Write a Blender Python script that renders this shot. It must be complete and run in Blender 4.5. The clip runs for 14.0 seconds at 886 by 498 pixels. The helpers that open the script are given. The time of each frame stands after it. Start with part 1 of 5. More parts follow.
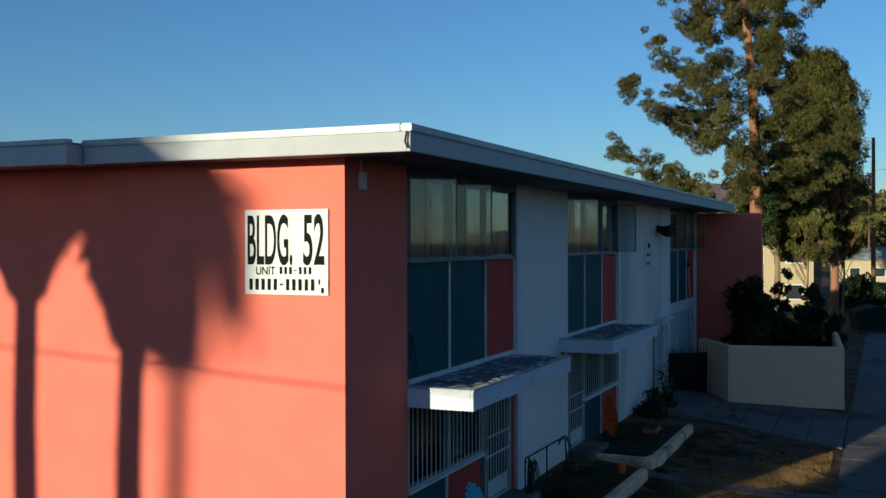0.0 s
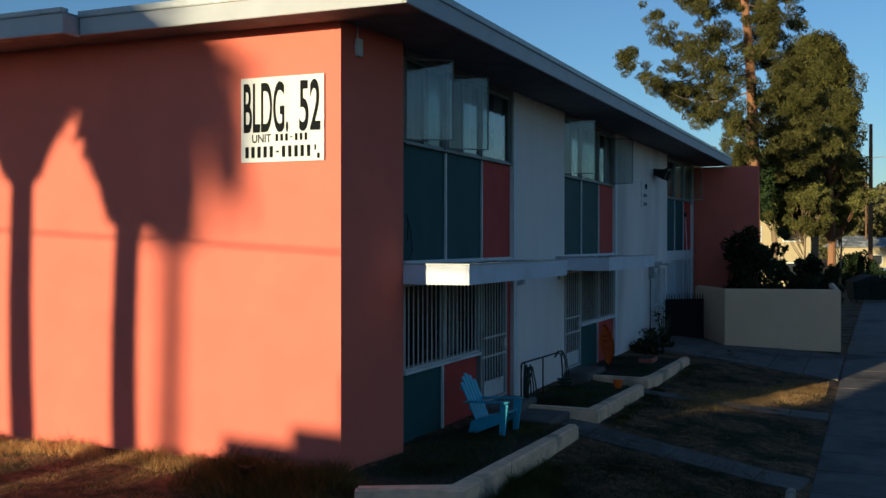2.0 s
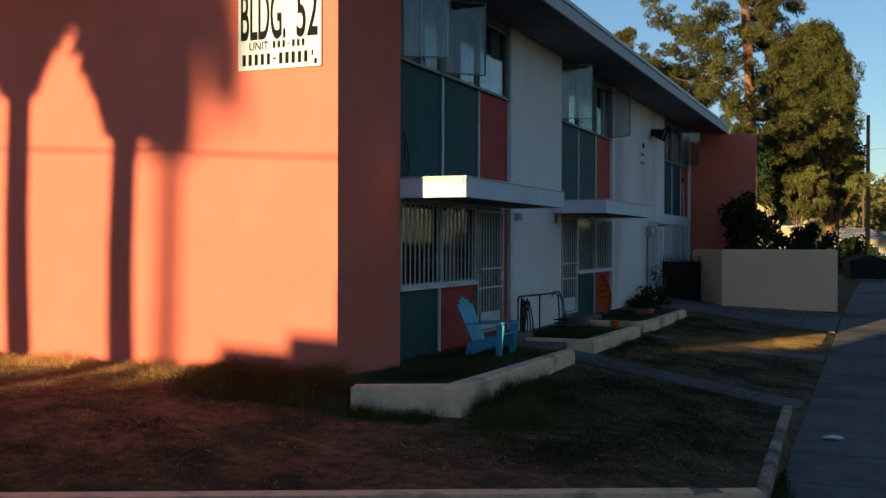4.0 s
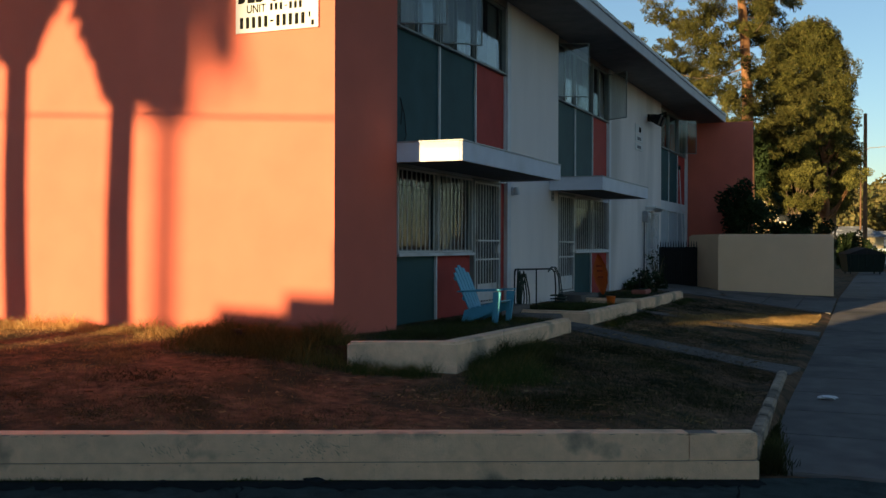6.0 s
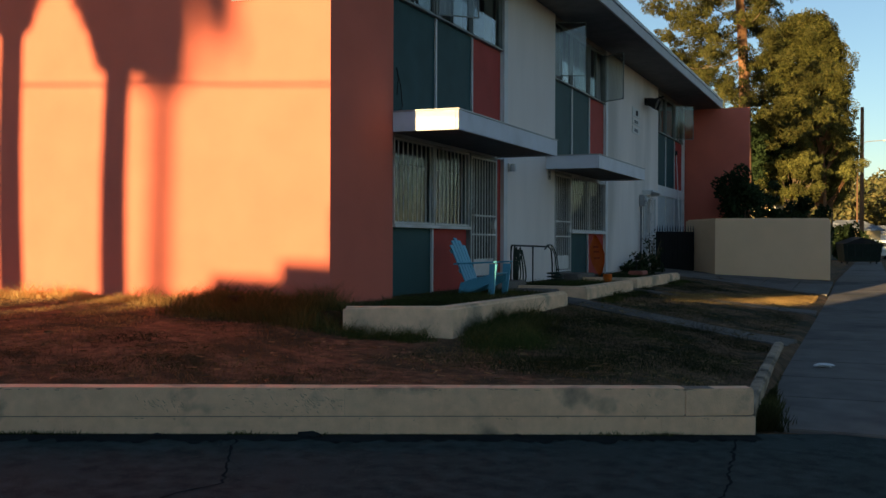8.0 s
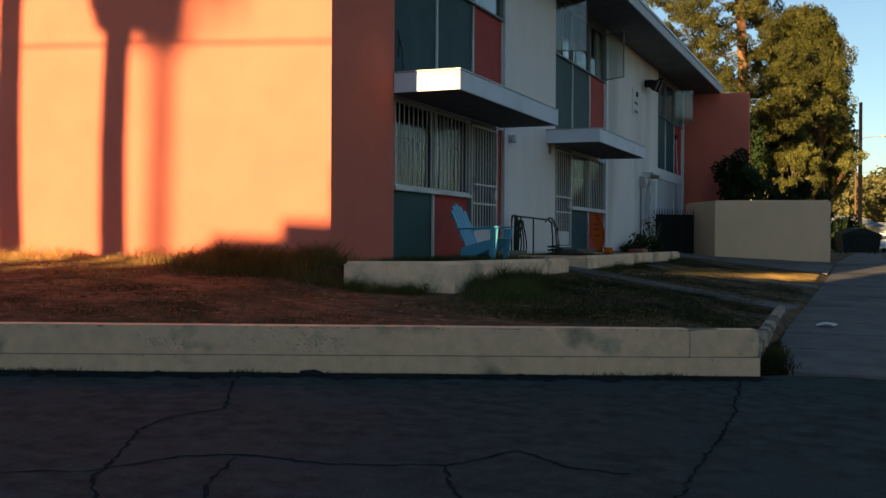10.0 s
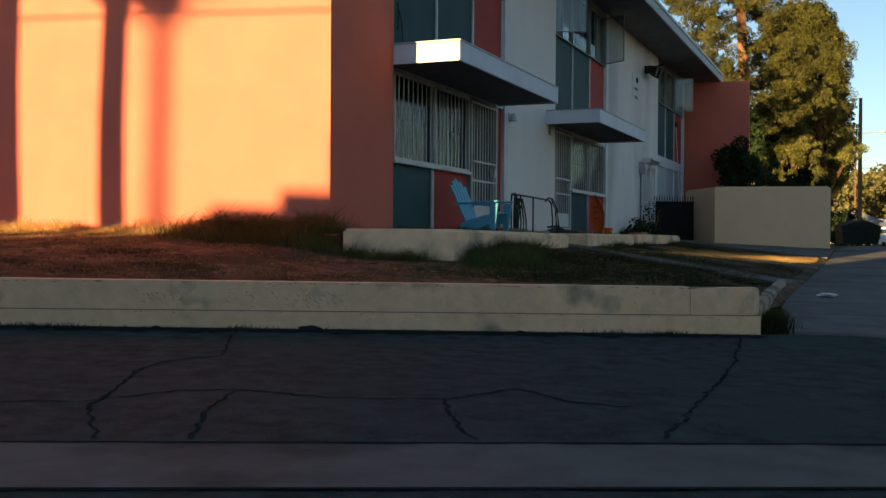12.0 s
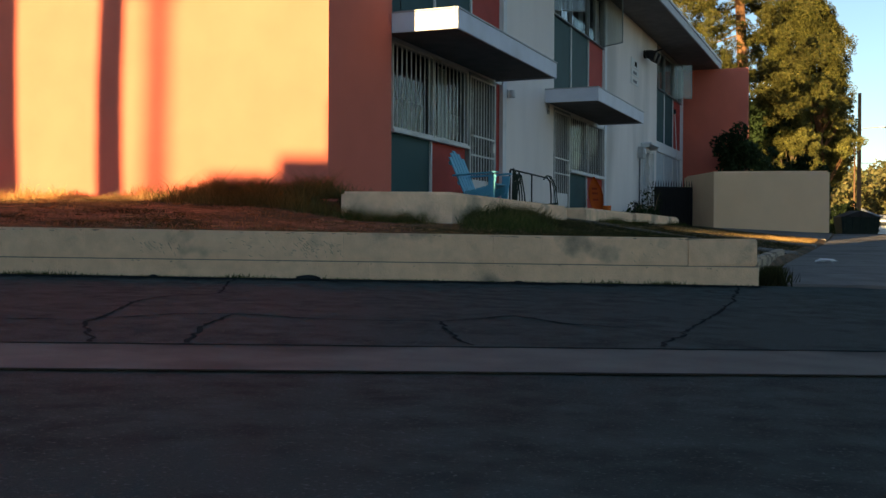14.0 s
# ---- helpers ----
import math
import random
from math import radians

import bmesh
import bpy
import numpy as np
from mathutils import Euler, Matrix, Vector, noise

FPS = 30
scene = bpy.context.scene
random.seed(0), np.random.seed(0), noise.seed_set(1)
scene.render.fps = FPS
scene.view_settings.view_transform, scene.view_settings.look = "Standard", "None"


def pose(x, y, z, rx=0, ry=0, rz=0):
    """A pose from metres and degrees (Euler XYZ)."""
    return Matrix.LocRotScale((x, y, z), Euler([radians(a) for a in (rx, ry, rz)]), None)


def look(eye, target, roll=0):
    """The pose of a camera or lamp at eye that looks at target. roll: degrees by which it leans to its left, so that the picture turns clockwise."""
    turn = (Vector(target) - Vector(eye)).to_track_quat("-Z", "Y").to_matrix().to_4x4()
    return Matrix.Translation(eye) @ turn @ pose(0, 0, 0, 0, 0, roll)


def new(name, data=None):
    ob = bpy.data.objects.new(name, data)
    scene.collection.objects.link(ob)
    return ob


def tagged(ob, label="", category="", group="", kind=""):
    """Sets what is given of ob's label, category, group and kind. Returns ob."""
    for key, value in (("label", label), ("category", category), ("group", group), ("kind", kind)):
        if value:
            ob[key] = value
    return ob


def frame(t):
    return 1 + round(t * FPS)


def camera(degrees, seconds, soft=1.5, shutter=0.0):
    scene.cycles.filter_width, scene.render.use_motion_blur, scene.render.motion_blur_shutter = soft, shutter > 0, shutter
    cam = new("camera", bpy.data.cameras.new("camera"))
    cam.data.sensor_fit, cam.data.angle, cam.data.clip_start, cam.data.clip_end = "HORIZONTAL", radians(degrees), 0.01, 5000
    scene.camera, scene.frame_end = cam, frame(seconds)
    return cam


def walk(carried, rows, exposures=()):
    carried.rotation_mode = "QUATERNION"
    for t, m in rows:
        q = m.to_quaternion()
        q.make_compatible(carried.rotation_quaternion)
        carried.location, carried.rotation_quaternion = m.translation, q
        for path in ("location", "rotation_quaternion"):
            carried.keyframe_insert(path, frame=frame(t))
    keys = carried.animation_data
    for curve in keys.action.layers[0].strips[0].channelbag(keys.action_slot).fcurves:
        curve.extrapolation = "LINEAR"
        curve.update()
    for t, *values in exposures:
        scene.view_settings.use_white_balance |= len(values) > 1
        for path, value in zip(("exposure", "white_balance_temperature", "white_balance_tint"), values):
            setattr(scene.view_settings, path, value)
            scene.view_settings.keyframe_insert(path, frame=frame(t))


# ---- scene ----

# ---------------- camera ----------------
cam = camera(46.5, 14.0)
ROWS = [  # seconds, eye, view direction, roll
    (0.0, 6.445, -11.780, 5.695, -0.3945, 0.9187, -0.0064, -0.15),
    (0.5, 6.437, -11.770, 5.265, -0.3936, 0.9192, -0.0062, -0.10),
    (1.0, 6.430, -11.765, 4.864, -0.3928, 0.9196, -0.0052, -0.10),
    (1.5, 6.470, -11.785, 4.316, -0.3935, 0.9192, -0.0058, 0.0),
    (2.0, 6.465, -11.775, 3.930, -0.3925, 0.9197, -0.0062, 0.0),
    (2.5, 6.455, -11.760, 3.590, -0.3917, 0.9200, -0.0070, 0.05),
    (3.0, 6.445, -11.745, 3.031, -0.3911, 0.9203, -0.0074, 0.1),
    (3.2, 6.450, -11.750, 2.915, -0.3909, 0.9204, -0.0071, 0.1),
    (5.3, 6.528, -11.845, 2.340, -0.3895, 0.9210, -0.0038, 0.2),
    (5.5, 6.531, -11.850, 2.236, -0.3893, 0.9211, -0.0034, 0.2),
    (6.0, 6.533, -11.840, 2.138, -0.3887, 0.9214, -0.0031, 0.15),
    (6.5, 6.527, -11.815, 2.050, -0.3881, 0.9216, -0.0040, 0.2),
    (7.0, 6.527, -11.805, 1.947, -0.3876, 0.9218, -0.0044, 0.2),
    (7.5, 6.525, -11.798, 1.886, -0.3867, 0.9222, -0.0066, 0.2),
    (8.0, 6.530, -11.798, 1.757, -0.3860, 0.9225, -0.0067, 0.2),
    (10.5, 6.460, -11.750, 1.120, -0.3839, 0.9234, -0.0076, 0.3),
    (11.0, 6.460, -11.742, 1.038, -0.3839, 0.9234, -0.0081, 0.3),
    (11.5, 6.465, -11.735, 0.945, -0.3841, 0.9233, -0.0086, 0.3),
    (12.0, 6.457, -11.727, 0.848, -0.3838, 0.9234, -0.0091, 0.35),
    (12.5, 6.455, -11.722, 0.757, -0.3834, 0.9236, -0.0095, 0.35),
    (13.0, 6.461, -11.716, 0.684, -0.3836, 0.9235, -0.0108, 0.35),
    (13.5, 6.470, -11.718, 0.560, -0.3836, 0.9235, -0.0106, 0.3),
    (14.0, 6.470, -11.716, 0.416, -0.3832, 0.9237, -0.0100, 0.3),
]
EXPOSURES = [(0.0, 0.38, 5600, 8), (1.5, 0.45, 6000, 9), (3.0, 0.70, 6900, 12), (5.5, 1.02, 8400, 16), (8.0, 1.17, 9000, 17), (12.5, 1.42, 9400, 17), (13.5, 1.52, 9450, 18), (14.0, 1.64, 9500, 18)]
walk(cam, [(t, look((x, y, z), (x + 2 * a, y + 2 * b, z + 2 * c), roll)) for t, x, y, z, a, b, c, roll in ROWS], EXPOSURES)

# ---------------- light ----------------
SUN_AZ, SUN_EL = 18.2, 7.0      # degrees from +y of the light's way, and height
SX, SY = math.sin(radians(SUN_AZ)), math.cos(radians(SUN_AZ))   # the light's way over the ground
world = bpy.data.worlds.new("sky")
scene.world = world
world.use_nodes = True
wt = world.node_tree
sky = wt.nodes.new("ShaderNodeTexSky")
sky.sky_type = "NISHITA"
sky.sun_disc = False
sky.sun_elevation = radians(SUN_EL)
sky.sun_rotation = math.atan2(-SX, -SY)
sky.air_density, sky.dust_density, sky.ozone_density = 0.95, 0.1, 3.6
wt.links.new(sky.outputs[0], wt.nodes["Background"].inputs[0])
wt.nodes["Background"].inputs[1].default_value = 0.108
sun = bpy.data.lights.new("sun", "SUN")
sun.energy, sun.angle, sun.color = 5.0, radians(0.53), (1.0, 0.86, 0.54)
so = new("sun", sun)
so.matrix_world = look((0, 0, 30), (SX, SY, 30 - math.tan(radians(SUN_EL))))


# ---------------- materials ----------------
def mat(name, col, rough=0.8, metal=0.0, var=0.15, scale=6.0, bump=0.15, bscale=60.0, col2=None, spot=0.0, each=0.0, spec=0.15, stretch=None, speck=None):
    """Paint, stone or wood: a base colour that wanders at two scales, fine relief, and stains of a second colour."""
    m = bpy.data.materials.new(name)
    m.use_nodes = True
    nt = m.node_tree
    N, L = nt.nodes, nt.links
    p = N["Principled BSDF"]
    p.inputs["Roughness"].default_value, p.inputs["Metallic"].default_value = rough, metal
    p.inputs["Specular IOR Level"].default_value = spec
    co = N.new("ShaderNodeNewGeometry").outputs["Position"]
    if stretch:
        mp = N.new("ShaderNodeMapping")
        mp.inputs["Scale"].default_value = stretch
        L.new(co, mp.inputs[0])
        co = mp.outputs[0]
    n1 = N.new("ShaderNodeTexNoise")
    n1.inputs["Scale"].default_value, n1.inputs["Detail"].default_value = scale, 6
    n2 = N.new("ShaderNodeTexNoise")
    n2.inputs["Scale"].default_value, n2.inputs["Detail"].default_value = bscale, 4
    n3 = N.new("ShaderNodeTexNoise")
    n3.inputs["Scale"].default_value, n3.inputs["Detail"].default_value = scale * 0.21, 5
    for n in (n1, n2, n3):
        L.new(co, n.inputs["Vector"])
    r = N.new("ShaderNodeValToRGB")
    r.color_ramp.elements[0].position, r.color_ramp.elements[1].position = 0.3, 0.72
    r.color_ramp.elements[0].color = (*[c * (1 - var) for c in col], 1)
    r.color_ramp.elements[1].color = (*[min(1, c * (1 + var)) for c in col], 1)
    L.new(n1.outputs[0], r.inputs[0])
    out = r.outputs[0]
    if col2:
        mr = N.new("ShaderNodeMapRange")
        mr.inputs[1].default_value, mr.inputs[2].default_value = 0.62 - 0.3 * spot, 0.72 - 0.2 * spot
        L.new(n3.outputs[0], mr.inputs[0])
        mx = N.new("ShaderNodeMix")
        mx.data_type = "RGBA"
        L.new(mr.outputs[0], mx.inputs[0])
        L.new(out, mx.inputs[6])
        mx.inputs[7].default_value = (*col2, 1)
        out = mx.outputs[2]
    if speck:
        vo = N.new("ShaderNodeTexNoise")
        vo.inputs["Scale"].default_value, vo.inputs["Detail"].default_value = 75, 3
        L.new(co, vo.inputs["Vector"])
        mr3 = N.new("ShaderNodeMapRange")
        mr3.inputs[1].default_value, mr3.inputs[2].default_value, mr3.inputs[4].default_value = 0.60, 0.74, 0.75
        L.new(vo.outputs[0], mr3.inputs[0])
        mx3 = N.new("ShaderNodeMix")
        mx3.data_type = "RGBA"
        L.new(mr3.outputs[0], mx3.inputs[0])
        L.new(out, mx3.inputs[6])
        mx3.inputs[7].default_value = (*speck, 1)
        out = mx3.outputs[2]
    if each:
        oi = N.new("ShaderNodeObjectInfo")
        mr2 = N.new("ShaderNodeMapRange")
        mr2.inputs[3].default_value, mr2.inputs[4].default_value = 1 - each, 1 + each
        L.new(oi.outputs["Random"], mr2.inputs[0])
        hs = N.new("ShaderNodeHueSaturation")
        L.new(mr2.outputs[0], hs.inputs["Value"])
        L.new(out, hs.inputs["Color"])
        out = hs.outputs[0]
    L.new(out, p.inputs["Base Color"])
    if bump:
        b = N.new("ShaderNodeBump")
        b.inputs["Strength"].default_value, b.inputs["Distance"].default_value = bump, 0.02
        L.new(n2.outputs[0], b.inputs["Height"])
        L.new(b.outputs[0], p.inputs["Normal"])
    return m


def leaf_mat(name, col, col2, trans=0.25):
    """Leaves: two colours over the islands, some light through them."""
    m = bpy.data.materials.new(name)
    m.use_nodes = True
    N, L = m.node_tree.nodes, m.node_tree.links
    p = N["Principled BSDF"]
    g = N.new("ShaderNodeNewGeometry")
    r = N.new("ShaderNodeValToRGB")
    r.color_ramp.elements[0].color, r.color_ramp.elements[1].color = (*col, 1), (*col2, 1)
    L.new(g.outputs["Random Per Island"], r.inputs[0])
    n = N.new("ShaderNodeTexNoise")
    n.inputs["Scale"].default_value = 0.6
    co = N.new("ShaderNodeTexCoord")
    L.new(co.outputs["Object"], n.inputs["Vector"])
    hs = N.new("ShaderNodeHueSaturation")
    mr = N.new("ShaderNodeMapRange")
    mr.inputs[1].default_value, mr.inputs[2].default_value, mr.inputs[3].default_value, mr.inputs[4].default_value = 0.3, 0.7, 0.45, 1.55
    L.new(n.outputs[0], mr.inputs[0])
    L.new(mr.outputs[0], hs.inputs["Value"])
    L.new(r.outputs[0], hs.inputs["Color"])
    L.new(hs.outputs[0], p.inputs["Base Color"])
    p.inputs["Roughness"].default_value = 0.6
    p.inputs["Specular IOR Level"].default_value = 0.06
    tr = N.new("ShaderNodeBsdfTranslucent")
    L.new(hs.outputs[0], tr.inputs[0])
    ms = N.new("ShaderNodeMixShader")
    ms.inputs[0].default_value = trans
    L.new(p.outputs[0], ms.inputs[1])
    L.new(tr.outputs[0], ms.inputs[2])
    L.new(ms.outputs[0], N["Material Output"].inputs[0])
    return m


def glass_mat(name, gloss, least):
    m = bpy.data.materials.new(name)
    m.use_nodes = True
    N, L = m.node_tree.nodes, m.node_tree.links
    gl = N.new("ShaderNodeBsdfGlossy")
    gl.inputs["Roughness"].default_value = 0.03
    tp = N.new("ShaderNodeBsdfTransparent")
    tp.inputs[0].default_value = (0.78, 0.83, 0.83, 1)
    lw = N.new("ShaderNodeLayerWeight")
    lw.inputs[0].default_value = 0.5
    pw = N.new("ShaderNodeMath")
    pw.operation = "POWER"
    pw.inputs[1].default_value = 4.0
    L.new(lw.outputs["Facing"], pw.inputs[0])
    fr = N.new("ShaderNodeMath")
    fr.operation = "MULTIPLY_ADD"
    fr.inputs[1].default_value, fr.inputs[2].default_value = gloss, least
    L.new(pw.outputs[0], fr.inputs[0])
    ms = N.new("ShaderNodeMixShader")
    L.new(fr.outputs[0], ms.inputs[0])
    L.new(tp.outputs[0], ms.inputs[1])
    L.new(gl.outputs[0], ms.inputs[2])
    L.new(ms.outputs[0], N["Material Output"].inputs[0])
    return m


M_CORAL = mat("coral_stucco", (0.74, 0.176, 0.124), 0.9, var=0.06, scale=1.2, bump=0.3, bscale=80, col2=(0.66, 0.15, 0.108), spot=0.15, spec=0.1)
M_RED = mat("red_panel", (0.48, 0.064, 0.054), 0.75, var=0.10, scale=2, bump=0.1, bscale=60, spec=0.12)
M_TEAL = mat("teal_panel", (0.013, 0.072, 0.080), 0.65, var=0.14, scale=2, bump=0.08, bscale=40, col2=(0.019, 0.084, 0.090), spot=0.3, spec=0.12)
M_WHITE = mat("white_stucco", (0.80, 0.725, 0.69), 0.9, var=0.05, scale=1.5, bump=0.3, bscale=80, col2=(0.56, 0.52, 0.49), spot=0.2, stretch=(1, 1, 0.25))
M_TRIM = mat("white_trim", (0.66, 0.67, 0.68), 0.55, var=0.06, scale=4, bump=0.05, col2=(0.5, 0.5, 0.5), spot=0.2)
M_FASCIA = mat("fascia_paint", (0.42, 0.425, 0.44), 0.6, var=0.07, scale=2.5, bump=0.08, bscale=25, col2=(0.44, 0.43, 0.42), spot=0.15)
M_CANOPY = mat("canopy_paint", (0.60, 0.63, 0.70), 0.6, var=0.07, scale=2.5, bump=0.08, bscale=25, col2=(0.50, 0.50, 0.52), spot=0.15)
M_EDGE = mat("galvanised_edge", (0.36, 0.37, 0.38), 0.5, metal=0.3, var=0.15, scale=5, bump=0.05)
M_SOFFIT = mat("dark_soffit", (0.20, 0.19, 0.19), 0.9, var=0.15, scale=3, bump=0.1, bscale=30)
M_ROOFING = mat("worn_roofing", (0.17, 0.18, 0.19), 0.95, var=0.3, scale=5, bump=0.5, bscale=20, col2=(0.45, 0.45, 0.44), spot=0.35)
M_CREAM = mat("cream_block_paint", (0.84, 0.515, 0.325), 0.85, var=0.10, scale=9, bump=0.4, bscale=60, col2=(0.30, 0.225, 0.16), spot=0.17, each=0.03)
M_PLANTER = mat("planter_paint", (0.88, 0.55, 0.36), 0.9, var=0.15, scale=5, bump=0.5, bscale=35, col2=(0.34, 0.26, 0.19), spot=0.32)
M_KERB = mat("worn_kerb", (0.40, 0.29, 0.21), 0.95, var=0.25, scale=8, bump=0.8, bscale=30, col2=(0.14, 0.11, 0.085), spot=0.45)
M_MORTAR = mat("grey_mortar", (0.20, 0.17, 0.14), 0.95, var=0.2, scale=9, bump=0.3)
M_BEIGE = mat("beige_stucco", (0.84, 0.535, 0.345), 0.9, var=0.04, scale=1.5, bump=0.2, bscale=90)
M_ASPHALT = mat("asphalt", (0.040, 0.060, 0.057), 0.95, var=0.35, scale=6, bump=0.9, bscale=110, col2=(0.044, 0.066, 0.063), spot=0.3, speck=(0.12, 0.15, 0.145), spec=0.04)
M_CRACK = mat("crack_tar", (0.022, 0.026, 0.026), 1.0, var=0.2, bump=0.2, spec=0.0)
M_GUTTER = mat("gutter_concrete", (0.122, 0.122, 0.109), 0.9, var=0.15, scale=4, bump=0.3, bscale=90, col2=(0.055, 0.056, 0.05), spot=0.35, spec=0.05)
M_WALK = mat("sidewalk_concrete", (0.148, 0.130, 0.118), 0.9, var=0.16, scale=3, bump=0.3, bscale=110, col2=(0.085, 0.077, 0.071), spot=0.3, each=0.06, spec=0.1)
M_DIRT = mat("dry_lawn_dirt", (0.145, 0.078, 0.043), 0.98, var=0.6, scale=7, bump=1.0, bscale=38, col2=(0.040, 0.034, 0.017), spot=0.5)
M_SOIL = mat("planter_soil", (0.05, 0.04, 0.028), 0.98, var=0.35, scale=9, bump=0.9, bscale=45, col2=(0.035, 0.045, 0.02), spot=0.5)
M_BARK = mat("orange_bark", (0.25, 0.12, 0.065), 0.95, var=0.3, scale=2, bump=0.8, bscale=9, stretch=(1, 1, 0.3))
M_GREYBARK = mat("grey_bark", (0.20, 0.14, 0.09), 0.95, var=0.3, scale=2, bump=0.8, bscale=9, stretch=(1, 1, 0.3))
M_BAR = mat("white_iron", (0.58, 0.58, 0.575), 0.5, var=0.08, bump=0.05, col2=(0.35, 0.3, 0.27), spot=0.05)
M_BLACK = mat("black_iron", (0.018, 0.018, 0.019), 0.6, var=0.1, bump=0.05, spec=0.15)
M_BLUE = mat("blue_plastic", (0.045, 0.38, 0.52), 0.45, var=0.05, bump=0.05)
M_ORANGE = mat("orange_plastic", (0.72, 0.13, 0.02), 0.45, var=0.05, bump=0.03)
M_CURTAIN = mat("pale_curtain", (0.74, 0.76, 0.74), 0.9, var=0.1, scale=4, bump=0.0)
# near-black base: the shade of unlit rooms is put into the colour
M_UNLIT = mat("unlit_interior", (0.03, 0.03, 0.032), 0.9, var=0.1, bump=0)
M_SIGN = mat("sign_white", (0.66, 0.66, 0.65), 0.6, var=0.03, bump=0.02, col2=(0.56, 0.55, 0.51), spot=0.05)
M_INK = mat("sign_black", (0.010, 0.011, 0.012), 0.8, var=0.02, bump=0, spec=0.05)
M_GLASS = glass_mat("window_glass", 0.45, 0.08)
# lower panes: reflection turned down to keep the openings behind the bars dark
M_GLASS_LOW = glass_mat("weak_gloss_window_glass", 0.12, 0.03)
M_POLE = mat("pole_wood", (0.16, 0.085, 0.05), 0.95, var=0.2, scale=2, bump=0.5, bscale=10)
M_PINE = leaf_mat("pine_needles", (0.030, 0.040, 0.012), (0.125, 0.105, 0.034), 0.15)
M_DENSE = leaf_mat("dense_leaves", (0.026, 0.038, 0.011), (0.145, 0.125, 0.037), 0.15)
M_OLIVE = leaf_mat("olive_leaves", (0.05, 0.06, 0.017), (0.20, 0.175, 0.055), 0.15)
M_BUSH = leaf_mat("dark_bush_leaves", (0.015, 0.028, 0.012), (0.035, 0.055, 0.022))
M_GRASS = leaf_mat("grass_blades", (0.016, 0.024, 0.008), (0.062, 0.056, 0.021))
M_WEED = leaf_mat("weeds", (0.045, 0.055, 0.016), (0.17, 0.135, 0.05), 0.4)
M_DARKWEED = leaf_mat("dark_weeds", (0.022, 0.036, 0.010), (0.07, 0.085, 0.025), 0.4)
# one straw in two copies: brighter where sun falls, darker for the shade
M_SUNSTRAW = leaf_mat("sunlit_straw", (0.25, 0.14, 0.055), (0.62, 0.38, 0.16))
M_SHADESTRAW = leaf_mat("shaded_straw", (0.11, 0.07, 0.032), (0.25, 0.165, 0.08))
M_FRAME = mat("dull_metal_frame", (0.23, 0.26, 0.26), 0.55, metal=0.2, var=0.12, scale=4, bump=0.05)
M_FARGREEN = leaf_mat("far_leaves", (0.075, 0.085, 0.035), (0.20, 0.155, 0.065))


# ---------------- helpers for things ----------------
def thing(name, label, category, group="", kind="", at=None):
    ob = new(name)
    ob.empty_display_size = 0.2
    if at is not None:
        ob.matrix_basis = at
    return tagged(ob, label, category, group, kind)


def finish(bm, name, material, smooth=False):
    me = bpy.data.meshes.new(name)
    bmesh.ops.recalc_face_normals(bm, faces=bm.faces[:])
    bm.to_mesh(me)
    bm.free()
    me.materials.append(material)
    if smooth:
        for p in me.polygons:
            p.use_smooth = True
    return me


def part(name, bm, material, parent=None, label="", smooth=False):
    """One bmesh as one mesh object under a thing or a part, in the thing's own axes."""
    ob = new(name, finish(bm, name, material, smooth))
    if parent is not None:
        ob.parent = parent
    if label:
        tagged(ob, label)
    return ob


def box(x0, x1, y0, y1, z0, z1, bev=0.0, bm=None):
    b = bm or bmesh.new()
    m = Matrix.Translation(((x0 + x1) / 2, (y0 + y1) / 2, (z0 + z1) / 2)) @ Matrix.Diagonal((abs(x1 - x0), abs(y1 - y0), abs(z1 - z0), 1))
    g = bmesh.ops.create_cube(b, size=1, matrix=m)
    if bev:
        es = list({e for v in g["verts"] for e in v.link_edges})
        bmesh.ops.bevel(b, geom=es, offset=bev, segments=2, affect="EDGES")
    return b


def prism(pts, z0, z1, bev=0.0, bm=None):
    """A slab over a plan outline; z0 and z1 may be functions of x, y."""
    b = bm or bmesh.new()
    f0 = z0 if callable(z0) else (lambda x, y: z0)
    f1 = z1 if callable(z1) else (lambda x, y: z1)
    lo = [b.verts.new((x, y, f0(x, y))) for x, y in pts]
    hi = [b.verts.new((x, y, f1(x, y))) for x, y in pts]
    n = len(pts)
    b.faces.new(lo[::-1])
    top = b.faces.new(hi)
    for i in range(n):
        b.faces.new((lo[i], lo[(i + 1) % n], hi[(i + 1) % n], hi[i]))
    if bev:
        bmesh.ops.bevel(b, geom=list(top.edges), offset=bev, segments=3, affect="EDGES")
    return b


def ring(x0, x1, y0, y1, z0, z1, t):
    """A rectangular frame in one piece, facing x, its bars t wide."""
    b = bmesh.new()
    o = [(y0, z0), (y1, z0), (y1, z1), (y0, z1)]
    i = [(y0 + t, z0 + t), (y1 - t, z0 + t), (y1 - t, z1 - t), (y0 + t, z1 - t)]
    V = [[b.verts.new((x, *p)) for p in q] for x in (x0, x1) for q in (o, i)]
    for k in range(4):
        n = (k + 1) % 4
        b.faces.new((V[0][k], V[0][n], V[1][n], V[1][k]))
        b.faces.new((V[2][k], V[2][n], V[3][n], V[3][k]))
        b.faces.new((V[0][k], V[0][n], V[2][n], V[2][k]))
        b.faces.new((V[1][k], V[1][n], V[3][n], V[3][k]))
    return b


